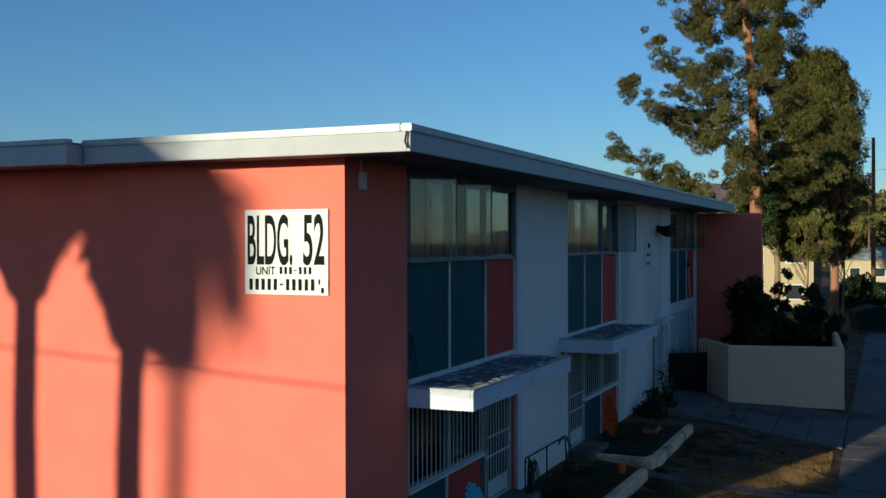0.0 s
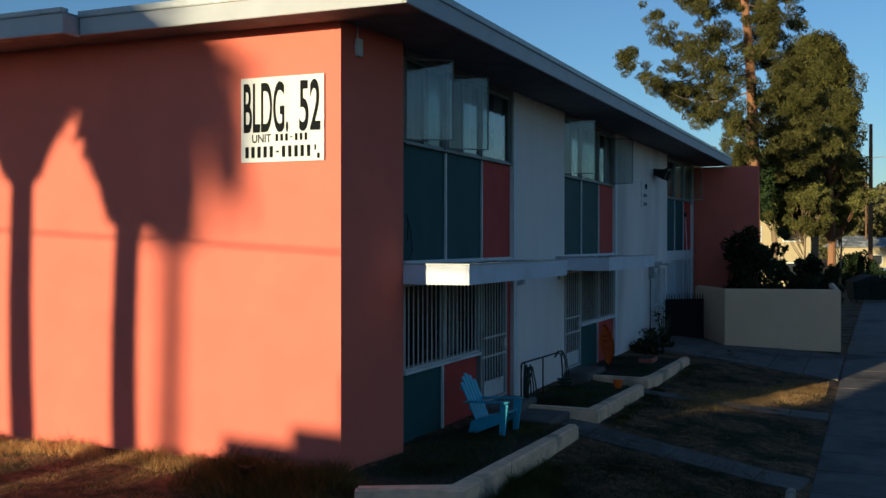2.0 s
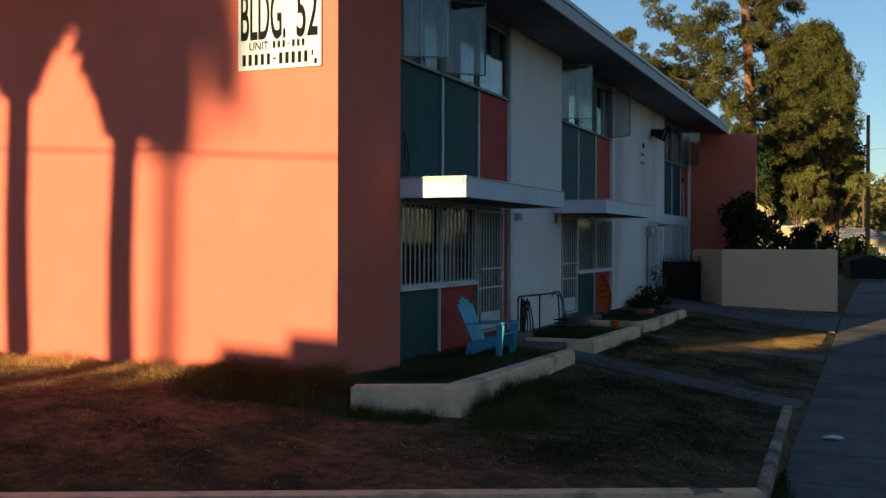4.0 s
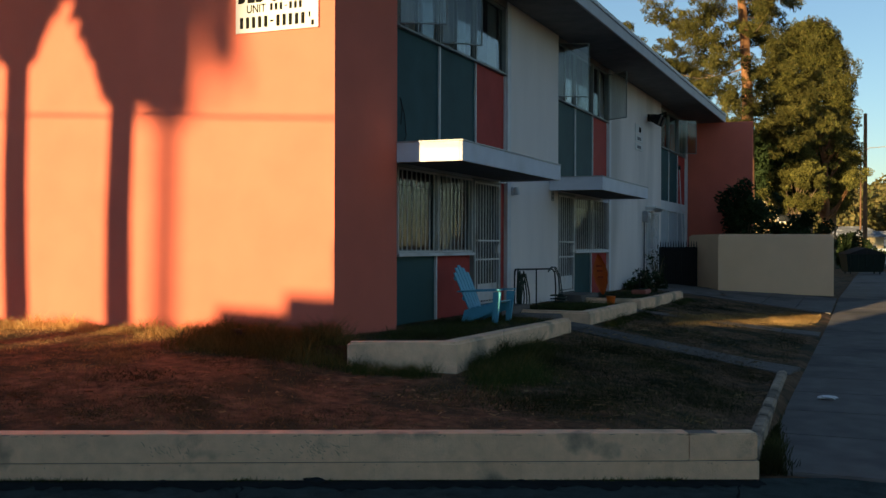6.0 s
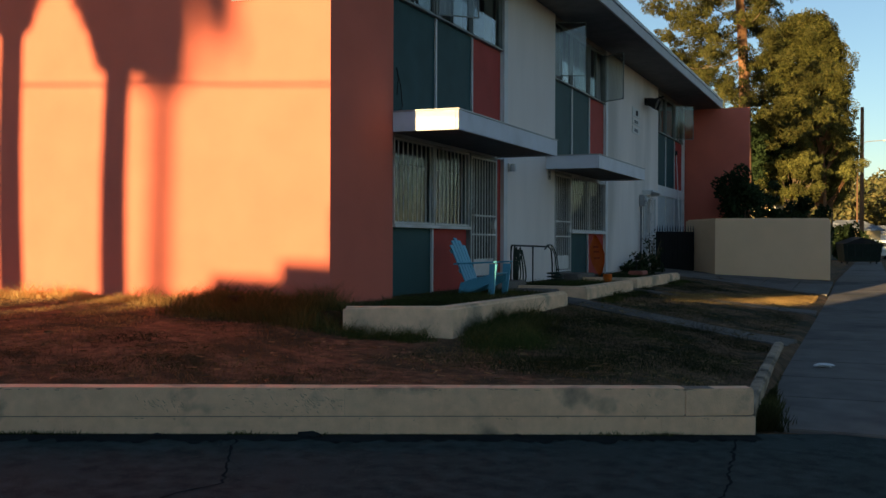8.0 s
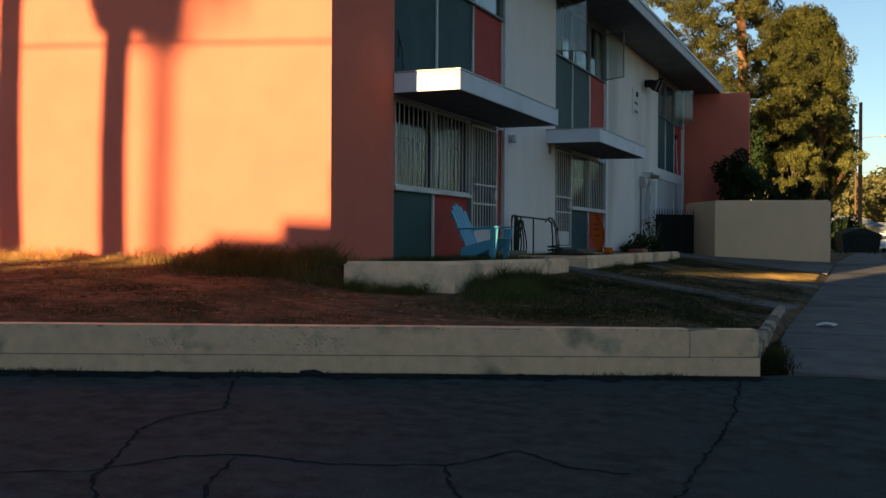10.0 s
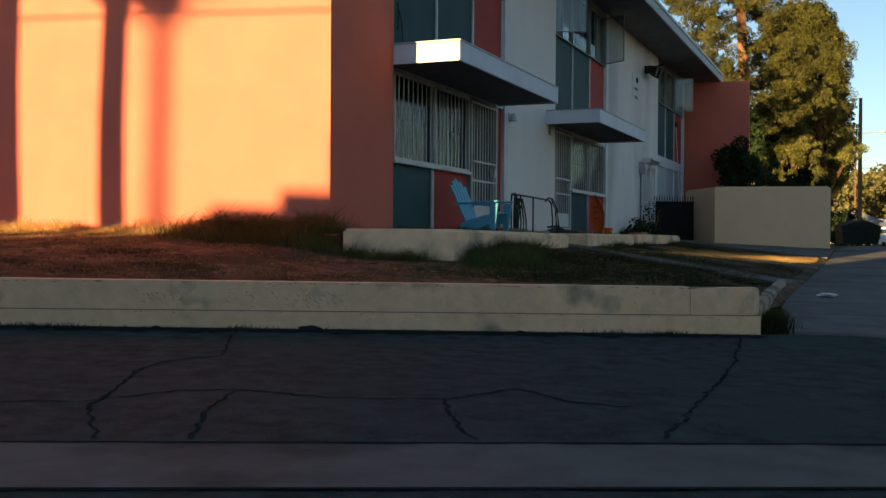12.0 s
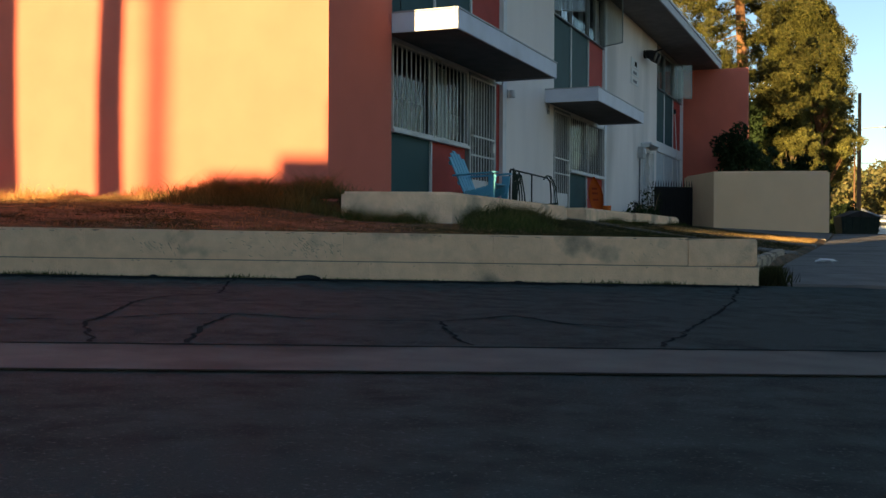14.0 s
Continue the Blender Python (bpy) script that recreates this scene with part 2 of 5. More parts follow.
def tube(pts, r, seg=8, bm=None):
    """A tube along points; r a number or one for each point."""
    b = bm or bmesh.new()
    rs = r if isinstance(r, (list, tuple)) else [r] * len(pts)
    rings = []
    P = [Vector(p) for p in pts]
    for i, p in enumerate(P):
        d = (P[min(i + 1, len(P) - 1)] - P[max(i - 1, 0)]).normalized()
        u = d.cross(Vector((0, 0, 1)) if abs(d.z) < 0.9 else Vector((1, 0, 0))).normalized()
        v = d.cross(u)
        rings.append([b.verts.new(p + float(rs[i]) * (math.cos(2 * math.pi * k / seg) * u + math.sin(2 * math.pi * k / seg) * v)) for k in range(seg)])
    for a, c in zip(rings, rings[1:]):
        for k in range(seg):
            b.faces.new((a[k], a[(k + 1) % seg], c[(k + 1) % seg], c[k]))
    b.faces.new(rings[0][::-1])
    b.faces.new(rings[-1])
    return b


def raw(name, verts, faces, material, parent=None, label=""):
    me = bpy.data.meshes.new(name)
    me.from_pydata(verts, [], faces)
    me.materials.append(material)
    ob = new(name, me)
    if parent is not None:
        ob.parent = parent
    if label:
        tagged(ob, label)
    return ob


def leaves(name, centres, size, material, parent, rng, aspect=0.45, droop=0.0):
    """Many small bent leaf sprays, one island each, at the given centres."""
    c = np.asarray(centres, float)
    n = len(c)
    a = rng.normal(size=(n, 3))
    a[:, 2] -= droop
    a /= np.linalg.norm(a, axis=1)[:, None]
    b = np.cross(a, rng.normal(size=(n, 3)))
    b /= np.linalg.norm(b, axis=1)[:, None]
    nn = np.cross(a, b)
    s = size * rng.uniform(0.6, 1.35, (n, 1))
    v = np.empty((n, 4, 3))
    v[:, 0] = c - a * s
    v[:, 1] = c + b * s * aspect + nn * s * 0.15
    v[:, 2] = c + a * s
    v[:, 3] = c - b * s * aspect + nn * s * 0.15
    idx = np.arange(n * 4).reshape(n, 4)
    return raw(name, v.reshape(-1, 3).tolist(), idx.tolist(), material, parent)


# the camera's way of looking, for laying out the distance: ahead and to the right
AX, AY = -0.387, 0.922
def far(ahead, right):
    return 6.5 + AX * ahead + AY * right, -11.75 + AY * ahead - AX * right


# ---------------- ground ----------------
GW0, GU = Vector((5.53, -2.0)), Vector((-0.886, -0.464))   # garden wall's corner and way


def behind(x, y):
    """Metres behind the face of the garden wall."""
    return (x - 5.53) * GU.y - (y + 2.0) * GU.x


def walk_z(y):
    return float(np.interp(y, [-3, -2, 2.6, 8, 14, 18, 21.3, 30, 60], [0, 0, 0.13, 0.22, 0.34, 0.46, 0.62, 0.62, 0.6]))


def lawn_z(x, y):
    edge = float(np.interp(y, [-2, 4.4, 6, 60], [0.37, 0.21, 0.25, 0.6])) if y < 6 else walk_z(y) + 0.03
    inner = float(np.interp(y, [-1, 4.7, 9.6, 15.2, 21, 60], [0.64, 0.74, 0.76, 0.80, 0.80, 0.7]))
    z1 = float(np.interp(x, [-1.5, 0.0, 0.9, 1.85, 5.2], [0.96, 0.90, 0.70, inner, edge]))
    if y > 0.3:
        z1 = float(np.interp(x, [0.0, 1.85, 5.2], [0.95, inner, edge]))
    w = min(1, max(0, (behind(x, y) - 0.1) / max(3.2, behind(min(x, 0.0), 0.0) - 0.1)))
    z = (0.37 + 0.0145 * max(0, along(x, y))) * (1 - w) + z1 * w
    if y < 4.4:    # the lawn falls to the low kerb of the sidewalk
        k = min(1, max(0, (x - 4.2) / 0.95))
        z = z * (1 - k) + min(z, 0.205) * k
    return z


def along(x, y):
    """Metres along the garden wall from its corner."""
    return (x - 5.53) * GU.x + (y + 2.0) * GU.y


def road_z(x, y):
    """The alley rises gently along the wall and falls towards its gutter."""
    return 0.0145 * min(14, max(-8, along(x, y))) + 0.029 * max(-4.75, min(0, behind(x, y)))


def ground_z(x, y):
    d = behind(x, y)
    if d < 0.12 or y < -14:
        return road_z(x, y) - 0.06
    if x > 5.42:
        return walk_z(y) - 0.04
    if y > 23 or x < -12:
        return 0.55
    return lawn_z(x, y)


def ground():
    xs = np.concatenate([[-4000, -1500, -500, -150, -60, -30, -20, -14], np.arange(-10, 8, 0.16), [9, 11, 15, 20, 30, 60, 150, 500, 1500, 4000]])
    ys = np.concatenate([[-4000, -1500, -500, -150, -60, -40, -25, -15, -10], np.arange(-8, 24, 0.16), [25, 28, 32, 40, 60, 150, 500, 1500, 4000]])
    r = np.random.default_rng(3)
    v, f = [], []
    for y in ys:
        for x in xs:
            j = 0.012 * noise.noise(Vector((x * 2.1, y * 2.1, 0))) + 0.02 * noise.noise(Vector((x * 0.6, y * 0.6, 5)))
            v.append((x, y, ground_z(x, y) + (j if 0.3 < behind(x, y) and x < 5.2 else 0)))
    n = len(xs)
    for i in range(len(ys) - 1):
        for k in range(n - 1):
            f.append((i * n + k, i * n + k + 1, (i + 1) * n + k + 1, (i + 1) * n + k))
    g = raw("ground", v, f, M_DIRT)
    for p in g.data.polygons:
        p.use_smooth = True
    tagged(g, "dry brown lawn and bare dirt round the building", "ground", kind="structure")


ground()


def gpoint(along, d):
    """A point along the garden wall (metres from its corner, leftwards) and d behind its face."""
    return (5.53 + GU.x * along + GU.y * d, -2.0 + GU.y * along - GU.x * d)


def streets():
    # the alley of asphalt in front of the garden wall, up to its gutter and beyond
    def sheet(a0, a1, d0, d1, dz, step=2.0):
        b = bmesh.new()
        A, D = np.linspace(a0, a1, int((a1 - a0) / step) + 2), sorted({d0, d1, *[d for d in (-4.75, 0.0) if d0 < d < d1]})
        top = [[b.verts.new((*gpoint(q, d), road_z(*gpoint(q, d)) + dz)) for d in D] for q in A]
        for r0, r1 in zip(top, top[1:]):
            for k in range(len(D) - 1):
                b.faces.new((r0[k], r0[k + 1], r1[k + 1], r1[k]))
        ext = bmesh.ops.extrude_face_region(b, geom=b.faces[:])
        bmesh.ops.translate(b, vec=(0, 0, -0.04), verts=[g for g in ext["geom"] if isinstance(g, bmesh.types.BMVert)])
        return b
    tagged(part("road", sheet(-16, 44, -44, 0.06, 0.0), M_ASPHALT), "dark worn cracked asphalt of an alley", "road", kind="structure")
    tagged(part("gutter", sheet(-16, 44, -5.2, -4.4, 0.007), M_GUTTER), "worn grey concrete gutter strip across the asphalt", "gutter", kind="structure")
    sw = thing("pavement", "grey concrete sidewalk of poured slabs", "sidewalk", kind="structure")
    ys = [-1.6] + list(np.arange(0.2, 60, 1.5))
    for y0, y1 in zip(ys, ys[1:]):
        lo = (lambda y: (lambda x, yy: walk_z(yy) - 0.15))(0)
        hi = lambda x, yy: walk_z(yy)
        part("slab", prism([(5.46, y0 + 0.012), (6.95, y0 + 0.012), (6.95, y1), (5.46, y1)], lo, hi, 0.012), M_WALK, sw)

    cracks = [[(4.66, -0.05), (4.66, -0.53), (4.59, -1.64), (4.92, -1.98), (5.06, -2.39), (5.02, -2.8), (5.04, -3.57), (4.81, -4.38)],
              [(9.0, -3.9), (6.6, -3.5), (5.07, -3.41), (4.67, -3.06), (4.35, -3.04), (3.77, -3.27), (3.17, -3.29), (3.18, -3.73), (3.12, -4.38)],
              [(4.35, -3.1), (4.44, -3.71), (4.4, -4.38)], [(0.21, -0.1), (0.94, -1.83), (1.72, -3.33), (2.17, -4.21), (2.23, -4.39)],
              [(3.17, -3.3), (2.69, -2.93), (2.49, -3.32), (2.1, -3.54)]]
    rng = random.Random(3)
    for line in cracks:
        pts = []
        for (a0, d0), (a1, d1) in zip(line, line[1:]):
            n = max(2, int(math.hypot(a1 - a0, d1 - d0) / 0.07))
            for i in range(n):
                q = i / n
                j = 0.02 if i else 0
                pts.append((a0 + (a1 - a0) * q + rng.uniform(-j, j), d0 + (d1 - d0) * q + rng.uniform(-j, j)))
        v, f = [], []
        for i, (a, d) in enumerate(pts):
            a2, d2 = pts[min(i + 1, len(pts) - 1)]
            a1, d1 = pts[max(i - 1, 0)]
            l = math.hypot(a2 - a1, d2 - d1) or 1
            w = rng.uniform(0.004, 0.016)
            for k in (-1, 1):
                x, y = gpoint(a - k * w * (d2 - d1) / l, d + k * w * (a2 - a1) / l)
                v.append((x, y, road_z(x, y) + 0.004))
        f = [(2 * i, 2 * i + 1, 2 * i + 3, 2 * i + 2) for i in range(len(pts) - 1)]
        tagged(raw("crack", v, f, M_CRACK), "dark crack running through the asphalt", "crack", kind="structure")
    # grime in the joints: along the wall's foot and both sides of the gutter
    for d0, wd, dz in ((-0.005, 0.30, 0.005), (-4.39, 0.035, 0.009), (-5.2, 0.03, 0.009)):
        v, f = [], []
        N = 260
        for i in range(N + 1):
            a = -12 + 36 * i / N if d0 < -1 else 0.0 + 15 * i / N
            for k in (0, 1):
                x, y = gpoint(a, d0 - k * wd * (0.55 + 0.6 * abs(noise.noise(Vector((a * 1.7, d0, 2)))) + 0.5 * rng.random() * k))
                v.append((x, y, road_z(x, y) + dz))
        f = [(2 * i, 2 * i + 1, 2 * i + 3, 2 * i + 2) for i in range(N)]
        tagged(raw("grime", v, f, M_CRACK), "dark dirt gathered along the joint", "dirt", kind="structure")


streets()


# ---------------- the apartment building ----------------
bld = thing("apartment_building", "two-storey coral and white stucco apartment block with flat roof", "building")
FX = 0.0          # face of the long wall
BZ = 0.6          # below the ground along its foot


def wall_with_holes(name, x0, x1, y0, y1, z0, z1, holes, material, label=""):
    """A wall along y, from x0 to x1 thick, with rectangular openings (y0, y1, z0, z1) right through it."""
    ys = sorted({y0, y1, *[h[0] for h in holes], *[h[1] for h in holes]})
    zs = sorted({z0, z1, *[h[2] for h in holes], *[h[3] for h in holes]})
    bm = bmesh.new()
    vs = {}

    def V(x, y, z):
        k = (x, y, z)
        if k not in vs:
            vs[k] = bm.verts.new(k)
        return vs[k]

    def solid(i, j):
        if not (0 <= i < len(ys) - 1 and 0 <= j < len(zs) - 1):
            return False
        cy, cz = (ys[i] + ys[i + 1]) / 2, (zs[j] + zs[j + 1]) / 2
        return not any(h[0] < cy < h[1] and h[2] < cz < h[3] for h in holes)
    for i in range(len(ys) - 1):
        for j in range(len(zs) - 1):
            if not solid(i, j):
                continue
            a, b, c, d = ys[i], ys[i + 1], zs[j], zs[j + 1]
            for x in (x0, x1):
                bm.faces.new((V(x, a, c), V(x, b, c), V(x, b, d), V(x, a, d)))
            for (di, dj, q) in ((-1, 0, ((a, c), (a, d))), (1, 0, ((b, c), (b, d))), (0, -1, ((a, c), (b, c))), (0, 1, ((a, d), (b, d)))):
                if not solid(i + di, j + dj):
                    (p0, p1), (p2, p3) = q
                    bm.faces.new((V(x0, p0, p1), V(x0, p2, p3), V(x1, p2, p3), V(x1, p0, p1)))
    return part(name, bm, material, bld, label)


# bays: y0, y1 of each glazed bay, its posts, which face it turns to the door
BAYS = [(2.0, 7.0), (10.2, 15.1), (21.95, 27.0)]
FLOOR, HEAD1, SLAB, SILL2, HEAD2, SOFFIT = 1.08, 3.33, 3.66, 5.42, 6.68, 6.80

# end wall and long wall
part("wall", box(-12.0, 0.0, 0.0, 0.22, BZ, SOFFIT), M_CORAL, bld, "sunlit coral stucco end wall")
part("wall", prism([(0.001, 0.0), (0.16, 1.55), (-0.22, 1.55), (-0.22, 0.222), (-0.002, 0.222)], BZ, SOFFIT), M_CORAL, bld, "coral stucco return wall in shade")
holes2 = [(19.6, 20.75, FLOOR, 3.2)]
wall_with_holes("wall", -0.2, 0.0, 7.0, 10.2, BZ, SOFFIT, [], M_WHITE, "white stucco wall")
wall_with_holes("wall", -0.2, 0.0, 15.1, 21.95, BZ, SOFFIT, holes2, M_WHITE, "white stucco wall")
part("wall", box(-12.0, -11.8, 0.22, 27.4, BZ, SOFFIT), M_WHITE, bld, "white stucco back wall")
part("wing_wall", box(-12.0, 2.28, 27.4, 27.62, BZ, 6.74, 0.02), M_CORAL, bld, "coral stucco wing wall")
# slabs and inner wall coloured near-black, so the rooms look unlit
part("floor_slab", box(-11.8, -0.22, 0.22, 27.4, 3.45, 3.65), M_UNLIT, bld, "floor between the storeys, coloured near-black like an unlit room")
part("floor_slab", box(-11.8, -0.22, 0.22, 27.4, 0.85, 1.06), M_UNLIT, bld, "ground floor coloured near-black like an unlit room")
part("inner_wall", box(-3.2, -3.0, 0.22, 27.4, 1.06, SOFFIT), M_UNLIT, bld, "inner wall behind the windows, coloured near-black like an unlit room")

# roof: soffit board, fascia boards, metal edge, roofing
RX, RY0, RY1 = 1.25, -0.66, 28.0
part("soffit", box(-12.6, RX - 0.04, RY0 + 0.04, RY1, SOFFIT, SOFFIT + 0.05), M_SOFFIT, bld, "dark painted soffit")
roof = part("roof", box(-12.6, RX - 0.06, RY0 + 0.06, RY1 - 0.06, SOFFIT + 0.05, 7.08), M_ROOFING, bld, "flat felt roof")
part("fascia", box(RX - 0.05, RX, RY0, RY1, SOFFIT - 0.015, 7.02, 0.006), M_FASCIA, bld, "pale painted fascia board")
part("fascia", box(-3.72, RX - 0.052, RY0, RY0 + 0.05, SOFFIT - 0.015, 7.02, 0.006), M_FASCIA, bld, "pale painted fascia board in sun")
part("fascia", box(-12.6, -3.74, RY0 - 0.30, RY0 - 0.24, SOFFIT - 0.03, 7.04, 0.006), M_FASCIA, bld, "pale painted fascia board")
part("fascia_return", box(-3.80, -3.745, RY0 - 0.238, RY0 + 0.05, SOFFIT - 0.03, 7.04, 0.004), M_FASCIA, bld)
part("roof_bump", box(-12.6, -3.81, RY0 - 0.235, RY0 + 0.05, SOFFIT, 7.08), M_ROOFING, bld)
part("roof_edge", box(RX - 0.12, RX + 0.025, RY0 - 0.02, RY1, 7.022, 7.115, 0.01), M_EDGE, bld, "grey metal roof edge")
part("roof_edge", box(-3.74, RX - 0.122, RY0 - 0.025, RY0 + 0.12, 7.022, 7.115, 0.01), M_EDGE, bld, "grey metal roof edge")
part("roof_edge", box(-12.6, -3.742, RY0 - 0.325, RY0 - 0.18, 7.042, 7.115, 0.01), M_EDGE, bld, "grey metal roof edge")
part("downpipe", tube([(RX - 0.03, RY0 - 0.03, 7.02), (RX - 0.05, RY0 - 0.045, 6.9), (RX - 0.02, RY0 - 0.03, 6.82)], 0.012, 6), M_BLACK, bld, "short bent black wire bracket")


def glazing(y0, y1, z0, z1, kind, rng, rec=-0.09, hinge=0.0, leaf=0.72):
    """One window of a bay: outer frame with its panes; a casement's sash, leaf wide, stands swung out.

    kind: fixed, casement (hung at y0) or casement_far (hung at y1); hinge in degrees from the wall."""
    t = 0.03
    w = part("window", ring(rec - 0.03, rec + 0.03, y0, y1, z0, z1, t), M_FRAME, bld, "window with a dull metal frame")
    s = 0.02
    H = z1 - z0 - 2 * t

    def sash(a, b, m):
        W = b - a
        fr, pane = ring(-0.012, 0.012, 0, W, 0, H, s), box(-0.003, 0.003, s, W - s, s, H - s)
        fr.transform(m)
        pane.transform(m)
        f = part("sash", fr, M_FRAME, w)
        p = part("pane", pane, M_GLASS if z0 > 4 else M_GLASS_LOW, f)
        p.visible_shadow = False
    a, b = y0 + t, y1 - t
    if kind == "fixed":
        sash(a, b, pose(rec, a, z0 + t))
    elif kind == "casement":
        sash(a, a + leaf, pose(rec + 0.05, a, z0 + t, 0, 0, -hinge))
        part("mullion", box(rec - 0.025, rec + 0.025, a + leaf, a + leaf + 0.03, z0 + t, z1 - t), M_FRAME, w)
        sash(a + leaf + 0.03, b, pose(rec, a + leaf + 0.03, z0 + t))
    else:
        sash(0, leaf, pose(rec + 0.05, b, z0 + t, 0, 0, 180 + hinge))
        part("mullion", box(rec - 0.025, rec + 0.025, b - leaf - 0.03, b - leaf, z0 + t, z1 - t), M_FRAME, w)
        sash(a, b - leaf - 0.03, pose(rec, a, z0 + t))
    return w


def curtain(y0, y1, z0, z1, x, amp=0.035, material=None):
    b = bmesh.new()
    n = max(6, int((y1 - y0) / 0.035))
    lo = [b.verts.new((x + amp * math.sin(i * 0.9) + 0.4 * amp * math.sin(i * 0.37 + y0), y0 + (y1 - y0) * i / n, z0)) for i in range(n + 1)]
    hi = [b.verts.new((x + amp * 0.7 * math.sin(i * 0.9), y0 + (y1 - y0) * i / n, z1)) for i in range(n + 1)]
    for i in range(n):
        b.faces.new((lo[i], lo[i + 1], hi[i + 1], hi[i]))
    geo = bmesh.ops.solidify(b, geom=b.faces[:], thickness=0.006)
    return part("curtain", b, material or M_CURTAIN, bld, "pale curtain hanging behind the window", True)


def security(y0, y1, z0, z1, door, gap=0.165):
    """White iron guard over a window, or a security door: a frame with its upright bars."""
    x = -0.015
    t = 0.03
    fr = ring(x - 0.015, x + 0.015, y0, y1, z0, z1, t)
    name = "security_door" if door else "window_guard"
    g = part(name, fr, M_BAR, bld, "white iron security door" if door else "white iron bars over the window")
    n = int((y1 - y0) / gap)
    for i in range(1, n):
        y = y0 + (y1 - y0) * i / n
        part("bar", box(x - 0.005, x + 0.007, y - 0.011, y + 0.011, z0 + 0.02, z1 - 0.02), M_BAR, g)
    if door:
        for z in (z0 + 0.78, z0 + 1.12):
            part("rail", box(x - 0.013, x + 0.013, y0 + t, y1 - t, z, z + t), M_BAR, g)
        part("lower_panel", box(x - 0.008, x + 0.006, y0 + 0.14, y1 - 0.14, z0 + 0.06, z0 + 0.36), M_BAR, g, "white sheet kick panel")
        part("lock_box", box(x - 0.03, x + 0.035, y1 - 0.16, y1 - 0.03, z0 + 0.9, z0 + 1.06, 0.01), M_BAR, g)
    return g


def bay(y0, y1, door_first, upper, lower_pale=False):
    rng = random.Random(int(y0 * 10))
    w = (y1 - y0 - 0.2)
    a, b, c, d = y0, y0 + w * 0.335, y0 + w * 0.675, y0 + w
    rec = -0.07
    # slab edge between the storeys, sills and head
    part("bay_band", box(rec - 0.1, -0.02, y0, y1, HEAD1, SLAB), M_TRIM, bld, "pale band between storeys")
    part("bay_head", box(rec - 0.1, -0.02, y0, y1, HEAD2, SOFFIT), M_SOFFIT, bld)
    part("window_sill", box(rec - 0.06, 0.0, y0, d, SILL2 - 0.03, SILL2, 0.006), M_FRAME, bld)
    part("bay_post", box(rec - 0.06, 0.006, d, y1, FLOOR - 0.2, SOFFIT), M_TRIM, bld, "pale grey timber post")
    # upper panels and their strips
    for (p, q), m, lab in (((a, b), M_TEAL, "dark teal panel"), ((b, c), M_TEAL, "dark teal panel"), ((c, d), M_RED, "red painted panel")):
        part("panel", box(rec - 0.03, rec, p, q, SLAB, SILL2 - 0.037), m, bld, lab)
    for y in (b, c, d - 0.01):
        part("cover_strip", box(rec, rec + 0.03, y - 0.022, y + 0.022, SLAB, SILL2 - 0.037), M_TRIM, bld)
        part("mullion", box(rec - 0.08, rec + 0.035, y - 0.025, y + 0.025, SILL2, HEAD2), M_FRAME, bld)
    for (p, q), (k, ang) in zip(((a, b), (b, c), (c, d)), upper):
        glazing(p + 0.027, q - 0.027, SILL2, HEAD2, k, rng, hinge=ang)
    # lower storey
    if lower_pale:
        lw = [(a, b), (b, c), (c, d)]
        for p, q in lw:
            part("panel", box(rec - 0.03, rec, p + 0.03, q - 0.03, FLOOR - 0.2, HEAD1), M_PALE, bld, "pale blue-grey panel")
        for y in (b, c):
            part("cover_strip", box(rec, rec + 0.03, y - 0.022, y + 0.022, FLOOR - 0.2, HEAD1), M_TRIM, bld)
        return
    dw = 1.38
    if door_first:
        D, Wn = (y0 + 0.03, y0 + dw), (y0 + dw, d)
    else:
        D, Wn = (y0 + 3.06, y0 + 3.06 + dw), (y0 - 0.08, y0 + 3.02)
    wz = 1.98
    mid = (Wn[0] + Wn[1]) / 2
    part("panel", box(rec - 0.03, rec, Wn[0], mid, FLOOR - 0.2, wz), M_TEAL, bld, "dark teal panel")
    part("panel", box(rec - 0.03, rec, mid, Wn[1], FLOOR - 0.2, wz), M_RED, bld, "red painted panel")
    part("cover_strip", box(rec, rec + 0.035, mid - 0.025, mid + 0.025, FLOOR - 0.2, wz), M_TRIM, bld)
    part("window_sill", box(rec - 0.06, 0.03, Wn[0], Wn[1], wz - 0.005, wz + 0.045, 0.008), M_TRIM, bld)
    glazing(Wn[0], mid, wz + 0.047, HEAD1, "fixed", rng)
    glazing(mid, Wn[1], wz + 0.047, HEAD1, "fixed", rng)
    security(Wn[0] + 0.02, mid + 0.0, wz + 0.05, HEAD1 - 0.02, False)
    security(mid + 0.03, Wn[1] - 0.02, wz + 0.05, HEAD1 - 0.02, False)
    # door: frame, leaf set back, security door in front
    fb = ring(-0.16, -0.002, D[0], D[1], FLOOR - 0.06, HEAD1, 0.045)
    part("door_frame", fb, M_FRAME, bld, "dull pale door frame")
    part("door", box(-0.15, -0.11, D[0] + 0.062, D[1] - 0.062, FLOOR, HEAD1 - 0.072), M_DOOR, bld, "near-black front door")
    security(D[0] + 0.05, D[1] - 0.05, FLOOR + 0.02, HEAD1 - 0.055, True, 0.14)
    part("door_step", box(-0.2, 0.55, D[0] - 0.1, D[1] + 0.1, FLOOR - 0.4, FLOOR - 0.02, 0.02), M_WALK, bld, "worn concrete door step")
    if not door_first:
        part("panel", box(rec - 0.03, rec, D[1], d, FLOOR - 0.2, HEAD1), M_RED, bld, "narrow red panel beside the door")


